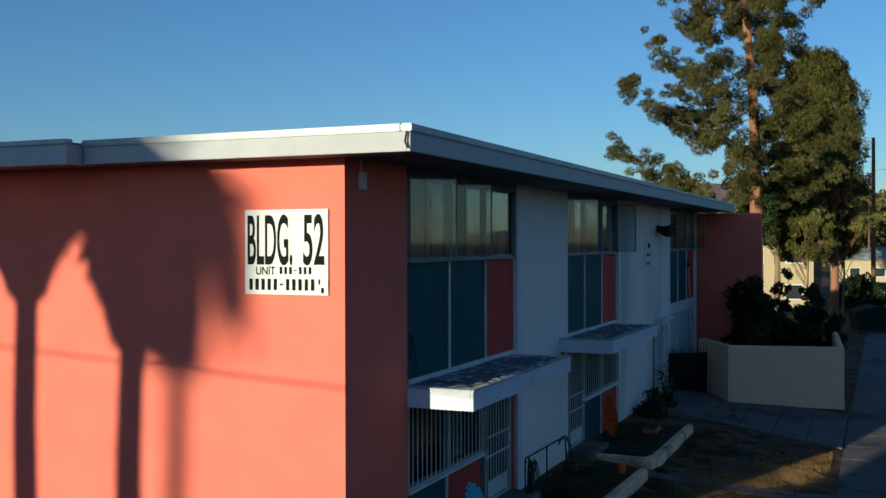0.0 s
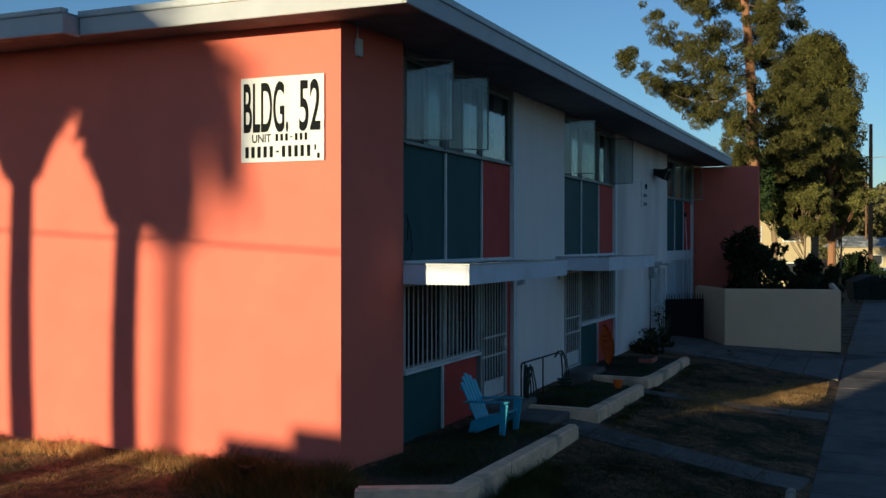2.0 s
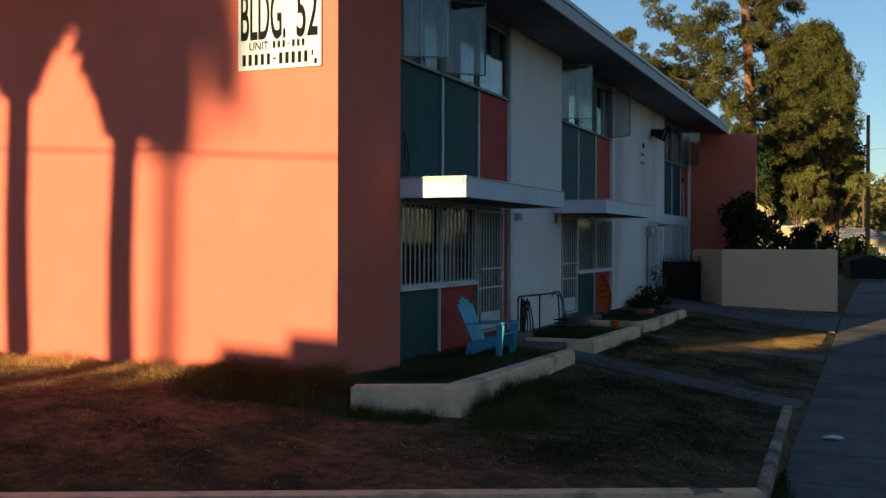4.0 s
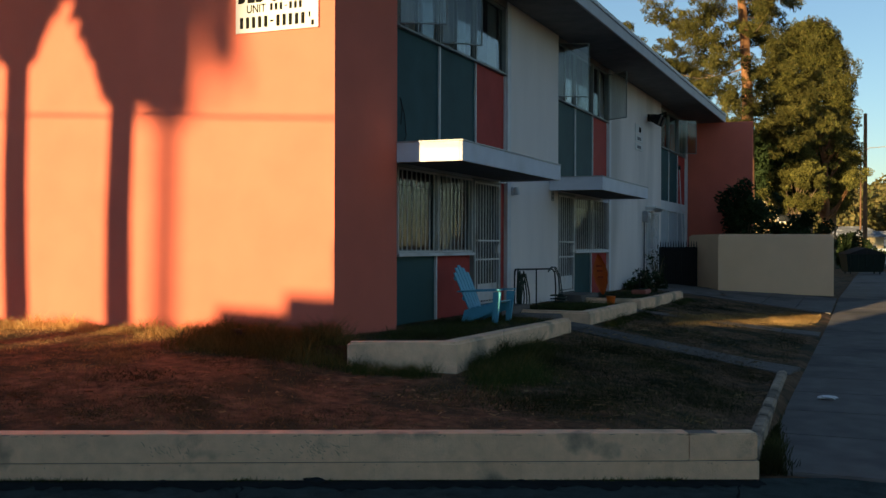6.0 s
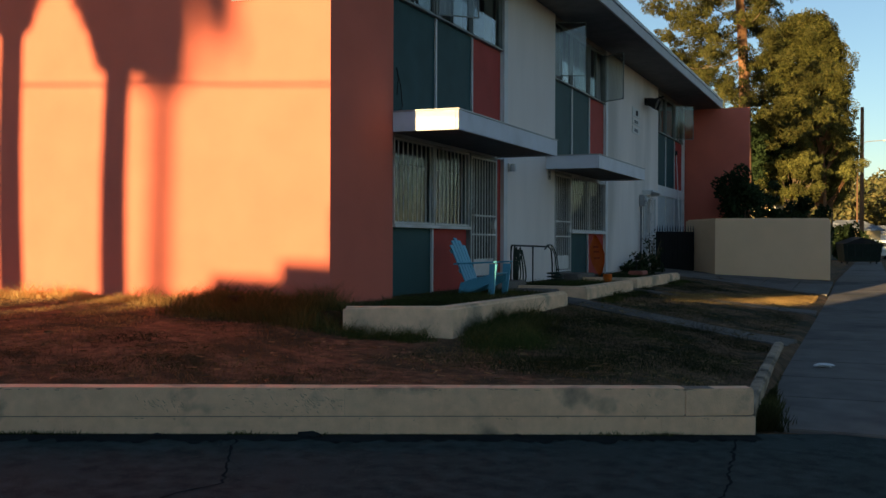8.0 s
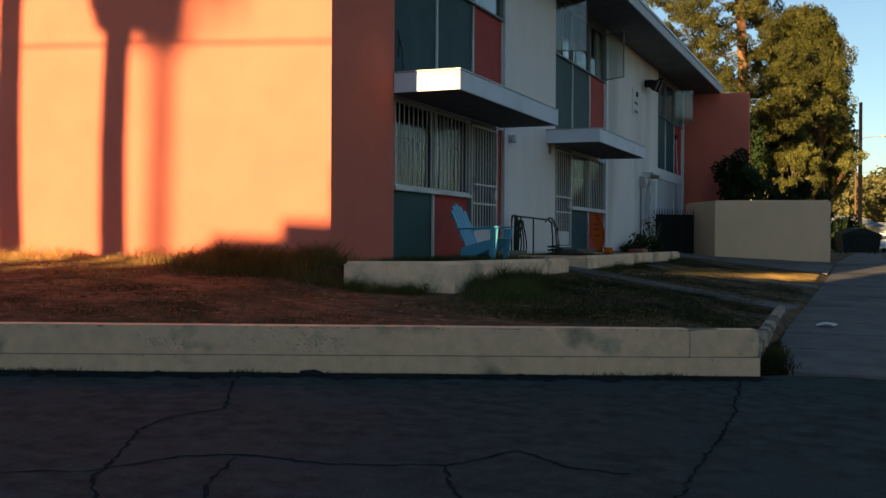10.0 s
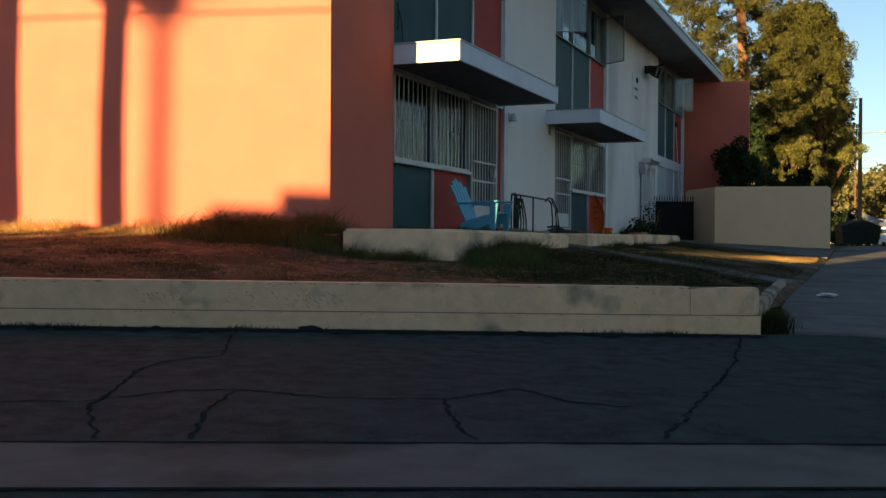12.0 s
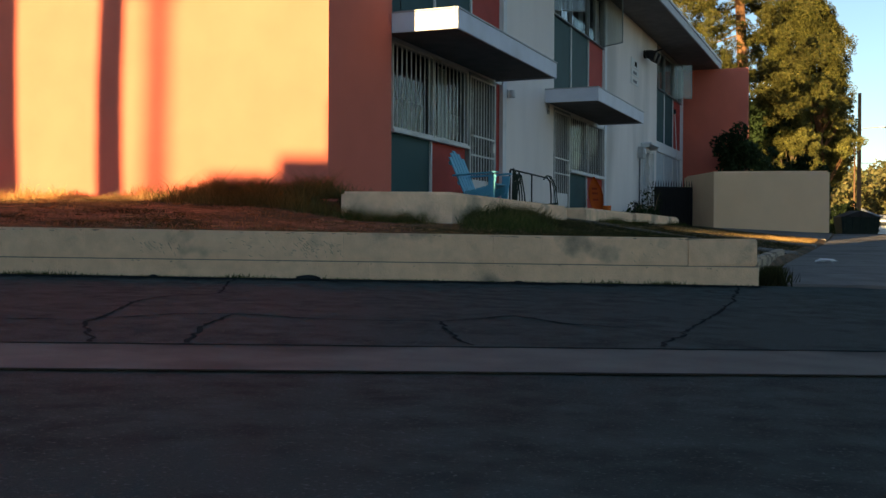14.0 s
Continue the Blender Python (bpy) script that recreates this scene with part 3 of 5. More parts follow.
# door leaf is near-black, so the white bars stand out before it
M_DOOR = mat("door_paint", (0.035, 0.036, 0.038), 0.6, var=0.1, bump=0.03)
M_PALE = mat("pale_blue_paint", (0.42, 0.47, 0.50), 0.6, var=0.08, scale=3, bump=0.05, col2=(0.3, 0.34, 0.36), spot=0.2)
part("wall", box(-0.22, -0.05, 1.552, 2.0, BZ, SOFFIT), M_CORAL, bld, "coral stucco strip beside the bay")
bay(2.0, 7.0, False, (("casement", 58), ("casement", 46), ("fixed", 0)))
bay(10.2, 15.1, True, (("casement", 62), ("fixed", 0), ("casement_far", 57)))
bay(21.95, 27.0, True, (("fixed", 0), ("fixed", 0), ("casement", 52)), True)
M_DULL = mat("dull_curtain", (0.55, 0.55, 0.5), 0.9, var=0.1, scale=4, bump=0.0)
for y0, y1 in ((2.05, 3.0), (3.25, 3.6), (3.7, 5.15), (6.2, 6.7), (10.3, 11.3), (11.7, 12.3), (12.9, 13.4), (14.3, 14.9), (22.1, 23.4), (25.4, 26.8)):
    curtain(y0, y1, SILL2 + 0.04, HEAD2 - 0.02, -0.19)
for y0, y1 in ((4.3, 4.75), (11.7, 12.1)):
    curtain(y0, y1, 2.05, HEAD1 - 0.02, -0.28, 0.03, M_DULL)


# entrance canopies: slab, fascia on three sides, worn felt with torn white edges
def canopy(y0, y1):
    z0, z1, x1 = 3.335, 3.612, 1.17
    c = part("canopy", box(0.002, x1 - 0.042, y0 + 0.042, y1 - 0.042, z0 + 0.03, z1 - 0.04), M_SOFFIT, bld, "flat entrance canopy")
    part("canopy_fascia", box(x1 - 0.04, x1, y0, y1, z0, z1, 0.006), M_CANOPY, c, "pale painted board")
    for a in (y0, y1 - 0.04):
        part("canopy_fascia", box(0.003, x1 - 0.042, a, a + 0.04, z0, z1, 0.006), M_CANOPY, c, "pale painted board")
    part("drip_edge", box(x1 - 0.03, x1 + 0.012, y0 - 0.012, y1 + 0.012, z1 + 0.001, z1 + 0.022, 0.003), M_EDGE, c, "thin worn metal drip edge")
    part("drip_edge", box(0.003, x1 - 0.032, y0 - 0.012, y0 + 0.03, z1 + 0.001, z1 + 0.022, 0.003), M_EDGE, c, "thin worn metal drip edge")
    rng = np.random.default_rng(int(y0 * 7))
    b = bmesh.new()
    nx, ny = 22, 80
    g = [[b.verts.new((0.004 + (x1 - 0.05) * i / nx, y0 + 0.045 + (y1 - y0 - 0.09) * j / ny,
                       z1 - 0.03 + 0.03 * abs(noise.noise(Vector((i * 0.31, j * 0.27, y0)))) + 0.012 * rng.random())) for j in range(ny + 1)] for i in range(nx + 1)]
    for i in range(nx):
        for j in range(ny):
            b.faces.new((g[i][j], g[i + 1][j], g[i + 1][j + 1], g[i][j + 1]))
    part("canopy_felt", b, M_ROOFING, c, "peeling weathered roofing felt with debris")
    # torn flakes of the edge strip and leaf litter
    v, f = [], []
    for k in range(300):
        side = rng.random()
        if side < 0.5:
            px, py = x1 - 0.05 - abs(rng.normal(0, 0.05)), rng.uniform(y0 + 0.05, y1 - 0.05)
        elif side < 0.75:
            px, py = rng.uniform(0.05, x1 - 0.05), y0 + 0.05 + abs(rng.normal(0, 0.05))
        else:
            px, py = rng.uniform(0.05, x1 - 0.05), rng.uniform(y0 + 0.1, y1 - 0.1)
        s, a = rng.uniform(0.012, 0.07), rng.uniform(0, 6.3)
        q = len(v)
        for da, l in ((0, 1.6), (1.7, 0.7), (3.2, 1.4), (4.6, 0.8)):
            v.append((px + s * l * math.cos(a + da), py + s * l * math.sin(a + da), z1 + 0.006 + rng.uniform(0, 0.014)))
        f.append((q, q + 1, q + 2, q + 3))
    tagged(raw("flaking_felt", v, f, M_TRIM, c, "curled white flakes of roofing"), kind="stuff")
    return c


canopy(1.56, 6.41)
canopy(9.52, 14.19)


# ---------------- walls in the garden ----------------
def block_mesh(l, h, t, bev):
    return finish(box(-l / 2, l / 2, 0, t, 0, h, bev), "block", M_CREAM)


def garden_wall():
    gw = thing("garden_wall", "low cream-painted concrete block retaining wall with two courses", "wall", kind="structure")
    ang = math.atan2(GU.y, GU.x)
    L = 0.44
    full_hi, full_lo = block_mesh(L - 0.0009, 0.250, 0.2, 0.0018), block_mesh(L - 0.0009, 0.294, 0.203, 0.0018)
    rng = random.Random(4)
    for row in range(2):
        for i in range(34):
            s = (i + 0.5 + (0.5 if row else 0)) * L
            if row and i == 0:
                continue
            x, y = gpoint(s, rng.uniform(-0.002, 0.002) - (0 if row else 0.013))
            ob = new("block", full_hi if row else full_lo)
            ob.parent = gw
            ob.matrix_basis = Matrix.Translation((x, y, (0.178 if row else -0.125) + 0.0105 * s)) @ Matrix.Rotation(ang + math.pi, 4, "Z") @ Matrix.Rotation(0.0105, 4, "Y")
    x, y = gpoint(0.33, 0)
    e = part("end_block", box(-0.33, 0.325, 0, 0.2, 0, 0.247, 0.014), M_CREAM, gw, "rounded end block")
    e.matrix_basis = Matrix.Translation((x, y, 0.181)) @ Matrix.Rotation(ang + math.pi, 4, "Z")
    # mortar core and the soft cement cap that was painted over
    bm = prism([gpoint(0.02, 0.014), gpoint(15.2, 0.014), gpoint(15.2, 0.19), gpoint(0.02, 0.19)], -0.2, lambda x, y: 0.424 + 0.0105 * along(x, y))
    part("mortar", bm, M_MORTAR, gw)
    # the return along the sidewalk falls away towards the path
    n = 9
    for k in range(n):
        y0, y1 = -1.88 + k * 0.69, -1.88 + (k + 1) * 0.69 - 0.004
        h = lambda x, y: float(np.interp(y, [-2, 4.4], [0.235, 0.275])) + 0.03 * noise.noise(Vector((x * 3, y * 2.3, 1))) + (0.03 if y > 3.9 else 0)
        xa = 5.50 - 0.033 * (y0 + 2)
        xb = 5.50 - 0.033 * (y1 + 2)
        part("kerb_stone", prism([(xa - 0.14, y0), (xa, y0), (xb, y1), (xb - 0.14, y1)], -0.2, h, 0.025), M_KERB, gw, "chipped dirty kerb stone")


garden_wall()


def planter(name, pts, t, z0, z1, label, end_round=True):
    """A planter's wall along a plan line, rounded at the top and at its end."""
    P = [Vector(p) for p in pts]
    left, right = [], []
    for i, p in enumerate(P):
        d0 = (P[i] - P[i - 1]).normalized() if i else (P[1] - P[0]).normalized()
        d1 = (P[i + 1] - P[i]).normalized() if i < len(P) - 1 else d0
        n = Vector((-(d0 + d1).y, (d0 + d1).x)).normalized()
        k = t / 2 / max(0.4, n.dot(Vector((-d0.y, d0.x))))
        left.append(tuple(p + n * k))
        right.append(tuple(p - n * k))
    d = (P[-1] - P[-2]).normalized()
    nn = Vector((-d.y, d.x))
    cap = [tuple(P[-1] + d * (t / 2) * math.sin(a) - nn * (t / 2) * math.cos(a)) for a in (0.5, 1.05, 1.57, 2.1, 2.64)]
    bm = prism(right + cap + left[::-1], z0, z1, 0.035)
    return tagged(part(name, bm, M_PLANTER), label, "planter wall", kind="structure")


planter("planter_wall", [(0.60, -0.74), (1.2, -0.48), (1.76, -0.25), (1.80, 4.55)], 0.2, 0.4, lambda x, y: 0.975 - 0.02 * (y > 2), "low pale painted planter wall with rounded end")
planter("planter_wall", [(0.2, 6.15), (1.76, 6.05), (1.80, 9.55)], 0.2, 0.4, 0.975, "low pale painted planter wall")
planter("planter_wall", [(0.5, 10.62), (1.72, 10.5), (1.80, 11.0), (1.80, 15.1)], 0.2, 0.4, 0.99, "low pale painted planter wall")
for nm, pts, z in (("planter_bed", [(0.17, -0.02), (0.6, -0.62), (1.7, -0.18), (1.72, 4.6), (0.02, 4.75), (0.02, 1.56), (0.17, 1.56)], 0.93),
                   ("planter_bed", [(0.02, 6.2), (1.7, 6.1), (1.72, 9.5), (0.02, 9.6)], 0.93), ("planter_bed", [(0.02, 11.7), (0.5, 10.7), (1.64, 10.6), (1.72, 15.0), (0.02, 15.2)], 0.95)):
    tagged(part(nm, prism(pts, 0.3, z), M_SOIL), "dark soil with sparse grass in the planter", "planter bed", kind="structure")

# paths
lz = lambda dz: (lambda x, y: max(lawn_z(x, y), walk_z(y)) + dz)
def path_slabs(pts_a, pts_b, n, label):
    th = thing("path", label, "path", kind="structure")
    for i in range(n):
        f0, f1 = i / n, (i + 1) / n - 0.004
        P = lambda a, f: tuple(Vector(a[0]).lerp(Vector(a[1]), f))
        part("slab", prism([P(pts_a, f0), P(pts_a, f1), P(pts_b, f1), P(pts_b, f0)], lambda x, y: lz(-0.2)(x, y), lz(0.016), 0.006), M_WALK, th)


path_slabs(((5.32, 4.45), (1.95, 4.75)), ((5.42, 5.25), (1.95, 5.75)), 5, "narrow grey concrete path to the door")
path_slabs(((1.93, 4.76), (1.36, 4.78)), ((1.93, 5.9), (1.36, 5.92)), 1, "grey concrete path between planters")
tagged(part("landing", prism([(0.56, 4.78), (1.34, 4.78), (1.34, 5.98), (0.56, 6.0)], 0.4, 0.93, 0.02), M_WALK), "raised grey concrete landing before the door", "landing", kind="structure")
path_slabs(((5.42, 10.6), (1.75, 9.75)), ((5.42, 11.4), (1.75, 10.2)), 5, "narrow grey concrete path to the second door")
path_slabs(((5.42, 16.2), (0.1, 17.6)), ((5.42, 20.6), (0.1, 21.8)), 6, "broad grey concrete path beside the enclosure")

# beige walled enclosure
enc = thing("enclosure_wall", "smooth beige stucco enclosure wall", "wall")
pts = [Vector(p) for p in ((0.75, 22.9), (2.02, 20.6), (5.31, 21.3), (4.9, 27.0))]
for a, b in zip(pts, pts[1:]):
    d = (b - a).normalized()
    n = Vector((-d.y, d.x)) * 0.2
    e = 0.0 if a is pts[0] else 0.002
    bm = prism([tuple(a + d * e), tuple(b), tuple(b + n + d * (-0.1)), tuple(a + n + d * 0.1)], 0.3, 2.52, 0.05)
    part("wall_panel", bm, M_BEIGE, enc)


# ---------------- things by the building ----------------
def building_sign():
    s = thing("building_sign", "white board with bold black lettering on the coral wall", "sign")
    x0, x1, z0, z1 = -1.514, -0.232, 5.005, 6.138
    part("board", box(x0, x1, -0.03, -0.002, z0, z1, 0.004), M_SIGN, s)

    def words(body, size, x, z, wide, parent, fat=0.0):
        cu = bpy.data.curves.new("words", "FONT")
        cu.body, cu.size, cu.align_x, cu.extrude, cu.offset = body, size, "LEFT", 0.0015, fat
        tmp = new("words_tmp", cu)
        dg = bpy.context.evaluated_depsgraph_get()
        me = bpy.data.meshes.new_from_object(tmp.evaluated_get(dg))
        bpy.data.objects.remove(tmp)
        xs = [v.co.x for v in me.vertices]
        k = wide / (max(xs) - min(xs))
        me.transform(pose(x, -0.033, z, 90, 0, 0) @ Matrix.Diagonal((k, 1, 1, 1)) @ Matrix.Translation((-min(xs), 0, 0)))
        me.materials.clear()
        me.materials.append(M_INK)
        ob = new("lettering", me)
        ob.parent = parent
        return ob
    words("BLDG.", 0.92, x0 + 0.045, z0 + 0.415, 0.70, s, 0.016)
    words("52", 0.92, x0 + 0.91, z0 + 0.415, 0.32, s, 0.016)
    words("UNIT", 0.155, x0 + 0.18, z0 + 0.265, 0.30, s, 0.002)
    for x, w, z, h, n in ((x0 + 0.53, 0.52, z0 + 0.275, 0.095, 7), (x0 + 0.05, 1.05, z0 + 0.06, 0.15, 11)):
        for i in range(n):
            dash = i == n // 2
            c, q = x + (i + 0.5) * w / n, 0.27 * w / n
            part("number_bar", box(c - q, c + q, -0.034, -0.031, z + (0.42 * h if dash else 0), z + (0.58 * h if dash else h)), M_INK, s)
    part("number_bar", box(x0 + 1.14, x0 + 1.165, -0.034, -0.031, z0 + 0.14, z0 + 0.21), M_INK, s)
    part("number_bar", box(x0 + 1.18, x0 + 1.22, -0.034, -0.031, z0 + 0.03, z0 + 0.10), M_INK, s)


building_sign()


def door_sign():
    s = thing("wall_sign", "small white sign plates on the white stucco wall", "sign")
    for z, h in ((5.46, 0.26), (5.22, 0.2), (4.97, 0.2)):
        p = part("plate", box(0.002, 0.02, 18.0, 19.0, z, z + h, 0.004), M_SIGN, s)
        part("print_bar", box(0.021, 0.023, 18.25 + (0.2 if h > 0.25 else 0), 18.75, z + 0.05, z + h - 0.06), M_INK if h > 0.25 else M_GREYINK, p)


M_GREYINK = mat("grey_print", (0.16, 0.17, 0.18), 0.7, bump=0)
door_sign()


def wall_lamp():
    l = thing("flood_light", "dark twin floodlight under the eaves", "lamp")
    part("base", box(0.002, 0.06, 19.75, 20.0, 5.98, 6.2, 0.01), M_BLACK, l)
    part("arm", tube([(0.05, 19.9, 6.1), (0.3, 19.9, 6.16), (0.55, 19.95, 6.24)], 0.025), M_BLACK, l)
    for y in (19.6, 20.15):
        part("head", tube([(0.1, y, 6.12), (0.2, y, 6.05), (0.42, y, 5.97)], [0.06, 0.13, 0.16], 12), M_BLACK, l)


wall_lamp()


def adirondack(at):
    c = thing("adirondack_chair", "turquoise blue plastic garden chair on the planter lawn", "chair", at=at)
    # faces +x; the seat falls back
    for y in (-0.30, 0.30):
        b = bmesh.new()
        V = [[b.verts.new((px, y + q, pz)) for px, pz in ((0.26, 0.0), (0.36, 0.0), (0.43, 0.56), (0.28, 0.56))] for q in (-0.02, 0.02)]
        b.faces.new(V[0])
        b.faces.new(V[1][::-1])
        for i in range(4):
            b.faces.new((V[0][i], V[0][(i + 1) % 4], V[1][(i + 1) % 4], V[1][i]))
        part("leg", b, M_BLUE, c)
        b = bmesh.new()
        V = [[b.verts.new((px, y * 0.9 + q, pz)) for px, pz in ((-0.36, 0.0), (-0.22, 0.0), (0.36, 0.25), (0.36, 0.37), (-0.30, 0.22))] for q in (-0.018, 0.018)]
        b.faces.new(V[0])
        b.faces.new(V[1][::-1])
        for i in range(5):
            b.faces.new((V[0][i], V[0][(i + 1) % 5], V[1][(i + 1) % 5], V[1][i]))
        part("side_rail", b, M_BLUE, c)
        b = box(-0.42, 0.45, y - 0.065, y + 0.065, -0.014, 0.014, 0.01)
        b.transform(pose(0, 0, 0.575, 0, -3, 0))
        part("armrest", b, M_BLUE, c)
    for k in range(6):
        x = 0.34 - k * 0.095
        b = box(-0.04, 0.04, -0.28, 0.28, -0.011, 0.011, 0.006)
        b.transform(pose(x, 0, 0.385 - k * 0.024, 0, -14, 0))
        part("seat_slat", b, M_BLUE, c)
    for k in range(5):
        y = (k - 2) * 0.108
        h = 0.90 - 0.05 * abs(k - 2) ** 1.5
        b = box(-0.011, 0.011, -0.058, 0.058, 0, h, 0.008)
        b.transform(pose(-0.20, y, 0.20, 0, -24, 0) @ Matrix.Rotation(radians(-1.5 * (k - 2)), 4, "X"))
        part("back_slat", b, M_BLUE, c)
    for z in (0.42, 0.78):
        b = box(-0.015, 0.015, -0.27, 0.27, -0.035, 0.035, 0.006)
        b.transform(pose(-0.225 - 0.49 * (z - 0.2), 0, z, 0, -26, 0))
        part("back_rail", b, M_BLUE, c)
    return c


adirondack(pose(0.77, 3.6, 0.925, 0, 0, -4) @ Matrix.Scale(0.88, 4))


def sled():
    s = thing("plastic_sled", "orange plastic sled leaning against the red panel", "sled")
    b = bmesh.new()
    prof = [(0.0, 0.02), (0.1, 0.09), (0.3, 0.17), (0.55, 0.205), (0.75, 0.16), (0.92, 0.08), (1.02, 0.02)]
    n = 8
    rows = []
    for h, w in prof:
        rows.append([b.verts.new((0.05 * (abs(i / n - 0.5) * 2) ** 2, -w + 2 * w * i / n, h)) for i in range(n + 1)])
    for r0, r1 in zip(rows, rows[1:]):
        for i in range(n):
            b.faces.new((r0[i], r0[i + 1], r1[i + 1], r1[i]))
    bmesh.ops.solidify(b, geom=b.faces[:], thickness=0.015)
    b.transform(pose(0.36, SLED_Y, 0.95, 0, -15, -48))
    part("hull", b, M_ORANGE, s, smooth=True)
    for z in (0.42, 0.58, 0.7):
        b = box(0.0, 0.012, -0.07, 0.07, z, z + 0.05)
        b.transform(pose(0.37, SLED_Y - 0.01, 0.95, 0, -15, -48))
        part("grip_slot", b, M_REDPLASTIC, s)


SLED_Y = 12.75
M_REDPLASTIC = mat("red_plastic", (0.45, 0.05, 0.01), 0.5, bump=0)
sled()


def rail_and_hose():
    r = thing("handrail", "thin dark iron handrail in front of the white wall", "rail")
    part("rail", tube([(0.33, 6.28, 1.58), (0.33, 6.33, 1.70), (0.33, 8.65, 1.67), (0.33, 8.85, 1.60), (0.33, 8.93, 1.3), (0.33, 8.93, 0.9)], 0.017), M_BLACK, r)
    for y in (6.28, 7.6):
        part("post", tube([(0.33, y, 0.85), (0.33, y, 1.68)], 0.015), M_BLACK, r)
    h = thing("garden_hose", "coiled dark garden hose hung on the rail", "hose")
    for k in range(5):
        pts = []
        for i in range(25):
            a = 2 * math.pi * i / 24
            pts.append((0.37 + 0.02 * k, 6.36 + 0.05 * k + (0.05 + 0.045 * k) * math.sin(a) * (1.25 - math.cos(a)) * 0.7, 1.36 - 0.02 * k + (0.36 - 0.03 * (k % 3)) * math.cos(a)))
        part("loop", tube(pts, 0.014, 6), M_HOSE, h)
    d = thing("garden_hose", "black hose draped over the end of the rail", "hose")
    for k in range(2):
        part("loop", tube([(0.36 + 0.03 * k, 8.3 - 0.1 * k, 1.62), (0.36 + 0.03 * k, 8.5, 1.71), (0.36 + 0.03 * k, 8.72, 1.70), (0.37 + 0.03 * k, 8.98 + 0.03 * k, 1.5), (0.38 + 0.03 * k, 9.08 + 0.04 * k, 1.2), (0.38 + 0.03 * k, 9.05 + 0.03 * k, 0.93)], 0.013, 6), M_HOSE, d)
    part("heap", tube([(0.45 + 0.16 * math.cos(i * 0.55), 8.75 + 0.2 * math.sin(i * 0.55), 0.945 + 0.006 * i) for i in range(34)], 0.016, 6), M_HOSE, d)
    f = thing("standpipe", "small dark water tap standing in the planter", "tap")
    part("pipe", tube([(0.6, 15.9, 0.7), (0.6, 15.9, 1.42)], 0.02), M_BLACK, f)
    part("spout", tube([(0.6, 15.9, 1.38), (0.6, 16.05, 1.42), (0.62, 16.18, 1.34)], 0.02), M_BLACK, f)


M_HOSE = mat("green_hose", (0.02, 0.035, 0.025), 0.5, bump=0)
rail_and_hose()


def white_gate():
    g = thing("screen_door", "white iron screen door with scrollwork, ajar", "door")
    m = pose(0.02, 19.62, 1.06, 0, 0, -8)
    b = ring(-0.015, 0.015, 0, 1.08, 0, 2.1, 0.05)
    b.transform(m)
    fr = part("frame", b, M_BAR, g)
    b = box(-0.013, 0.013, 0.05, 1.03, 0.95, 1.0)
    b.transform(m)
    part("rail", b, M_BAR, fr)
    for i in range(1, 9):
        b = box(-0.007, 0.007, 0.05 + i * 0.11 - 0.007, 0.05 + i * 0.11 + 0.007, 0.06, 2.04)
        b.transform(m)
        part("bar", b, M_BAR, fr)
    for y, z in ((0.3, 0.5), (0.75, 0.5), (0.3, 1.5), (0.75, 1.5)):
        b = tube([(0.012, y + 0.14 * math.cos(a), z + 0.2 * math.sin(a)) for a in np.linspace(0, 5.6, 16)], 0.009, 5)
        b.transform(m)
        part("scroll", b, M_BAR, fr)
    part("door_leaf", box(-0.14, -0.1, 19.62, 20.74, 1.06, 3.19), M_PALE, g, "pale grey door behind")


white_gate()


def iron_fence():
    f = thing("picket_fence", "black iron picket fence between wall and enclosure", "fence")
    a, b = Vector((0.03, 21.3)), Vector((1.12, 22.1))
    for z in (1.1, 2.05):
        part("rail", tube([(a.x, a.y, z), (b.x, b.y, z)], 0.02, 6), M_BLACK, f)
    n = 15
    for i in range(n + 1):
        p = a.lerp(b, i / n)
        bm = tube([(p.x, p.y, 0.75), (p.x, p.y, 2.2), (p.x, p.y, 2.32)], [0.016, 0.016, 0.002], 6)
        part("picket", bm, M_BLACK, f)
    # added backing: its black stands in for the darkness between the pickets
    s = thing("picket_backing", "black backing added so the gaps between the pickets look dark", "sheet")
    part("sheet", prism([(0.06, 21.36), (1.14, 22.16), (1.12, 22.18), (0.04, 21.38)], 0.72, 2.12), M_BLACK, s)


iron_fence()


def small_things():
    l = thing("litter", "crumpled white paper on the sidewalk", "litter")
    b = bmesh.new()
    rng = random.Random(8)
    bmesh.ops.create_icosphere(b, subdivisions=2, radius=0.11)
    for v in b.verts:
        v.co = Vector((v.co.x * 1.15, v.co.y * 0.8, max(-0.015, v.co.z * 0.3))) * rng.uniform(0.6, 1.25)
    b.transform(Matrix.Translation((5.92, 2.62, walk_z(2.62) + 0.022)))
    part("paper", b, M_SIGN, l)
    w = thing("electric_box", "small grey box on the corner under the eaves", "box")
    part("case", box(0.03, 0.10, 0.31, 0.44, 6.40, 6.63, 0.008), M_TRIM, w)
    part("cover", box(0.101, 0.106, 0.325, 0.425, 6.46, 6.615, 0.002), M_TRIM, w)
    part("conduit", tube([(0.05, 0.37, 6.62), (0.05, 0.37, 6.80)], 0.012, 6), M_TRIM, w)
    c = thing("wall_cable", "dark cable hanging down the teal panel", "cable")
    part("cable", tube([(-0.045, 2.12, 3.95), (-0.04, 2.15, 4.2), (-0.045, 2.1, 4.35), (-0.045, 2.25, 4.1), (-0.04, 2.3, 3.8), (-0.045, 2.2, 3.68)], 0.008, 5), M_BLACK, c)
    p = thing("sprinkler_box", "small dark valve box in the grass", "box")
    z = lawn_z(-1.0, -0.9)
    part("case", box(-1.15, -0.95, -0.7, -0.5, z - 0.05, z + 0.2, 0.02), M_BLACK, p)


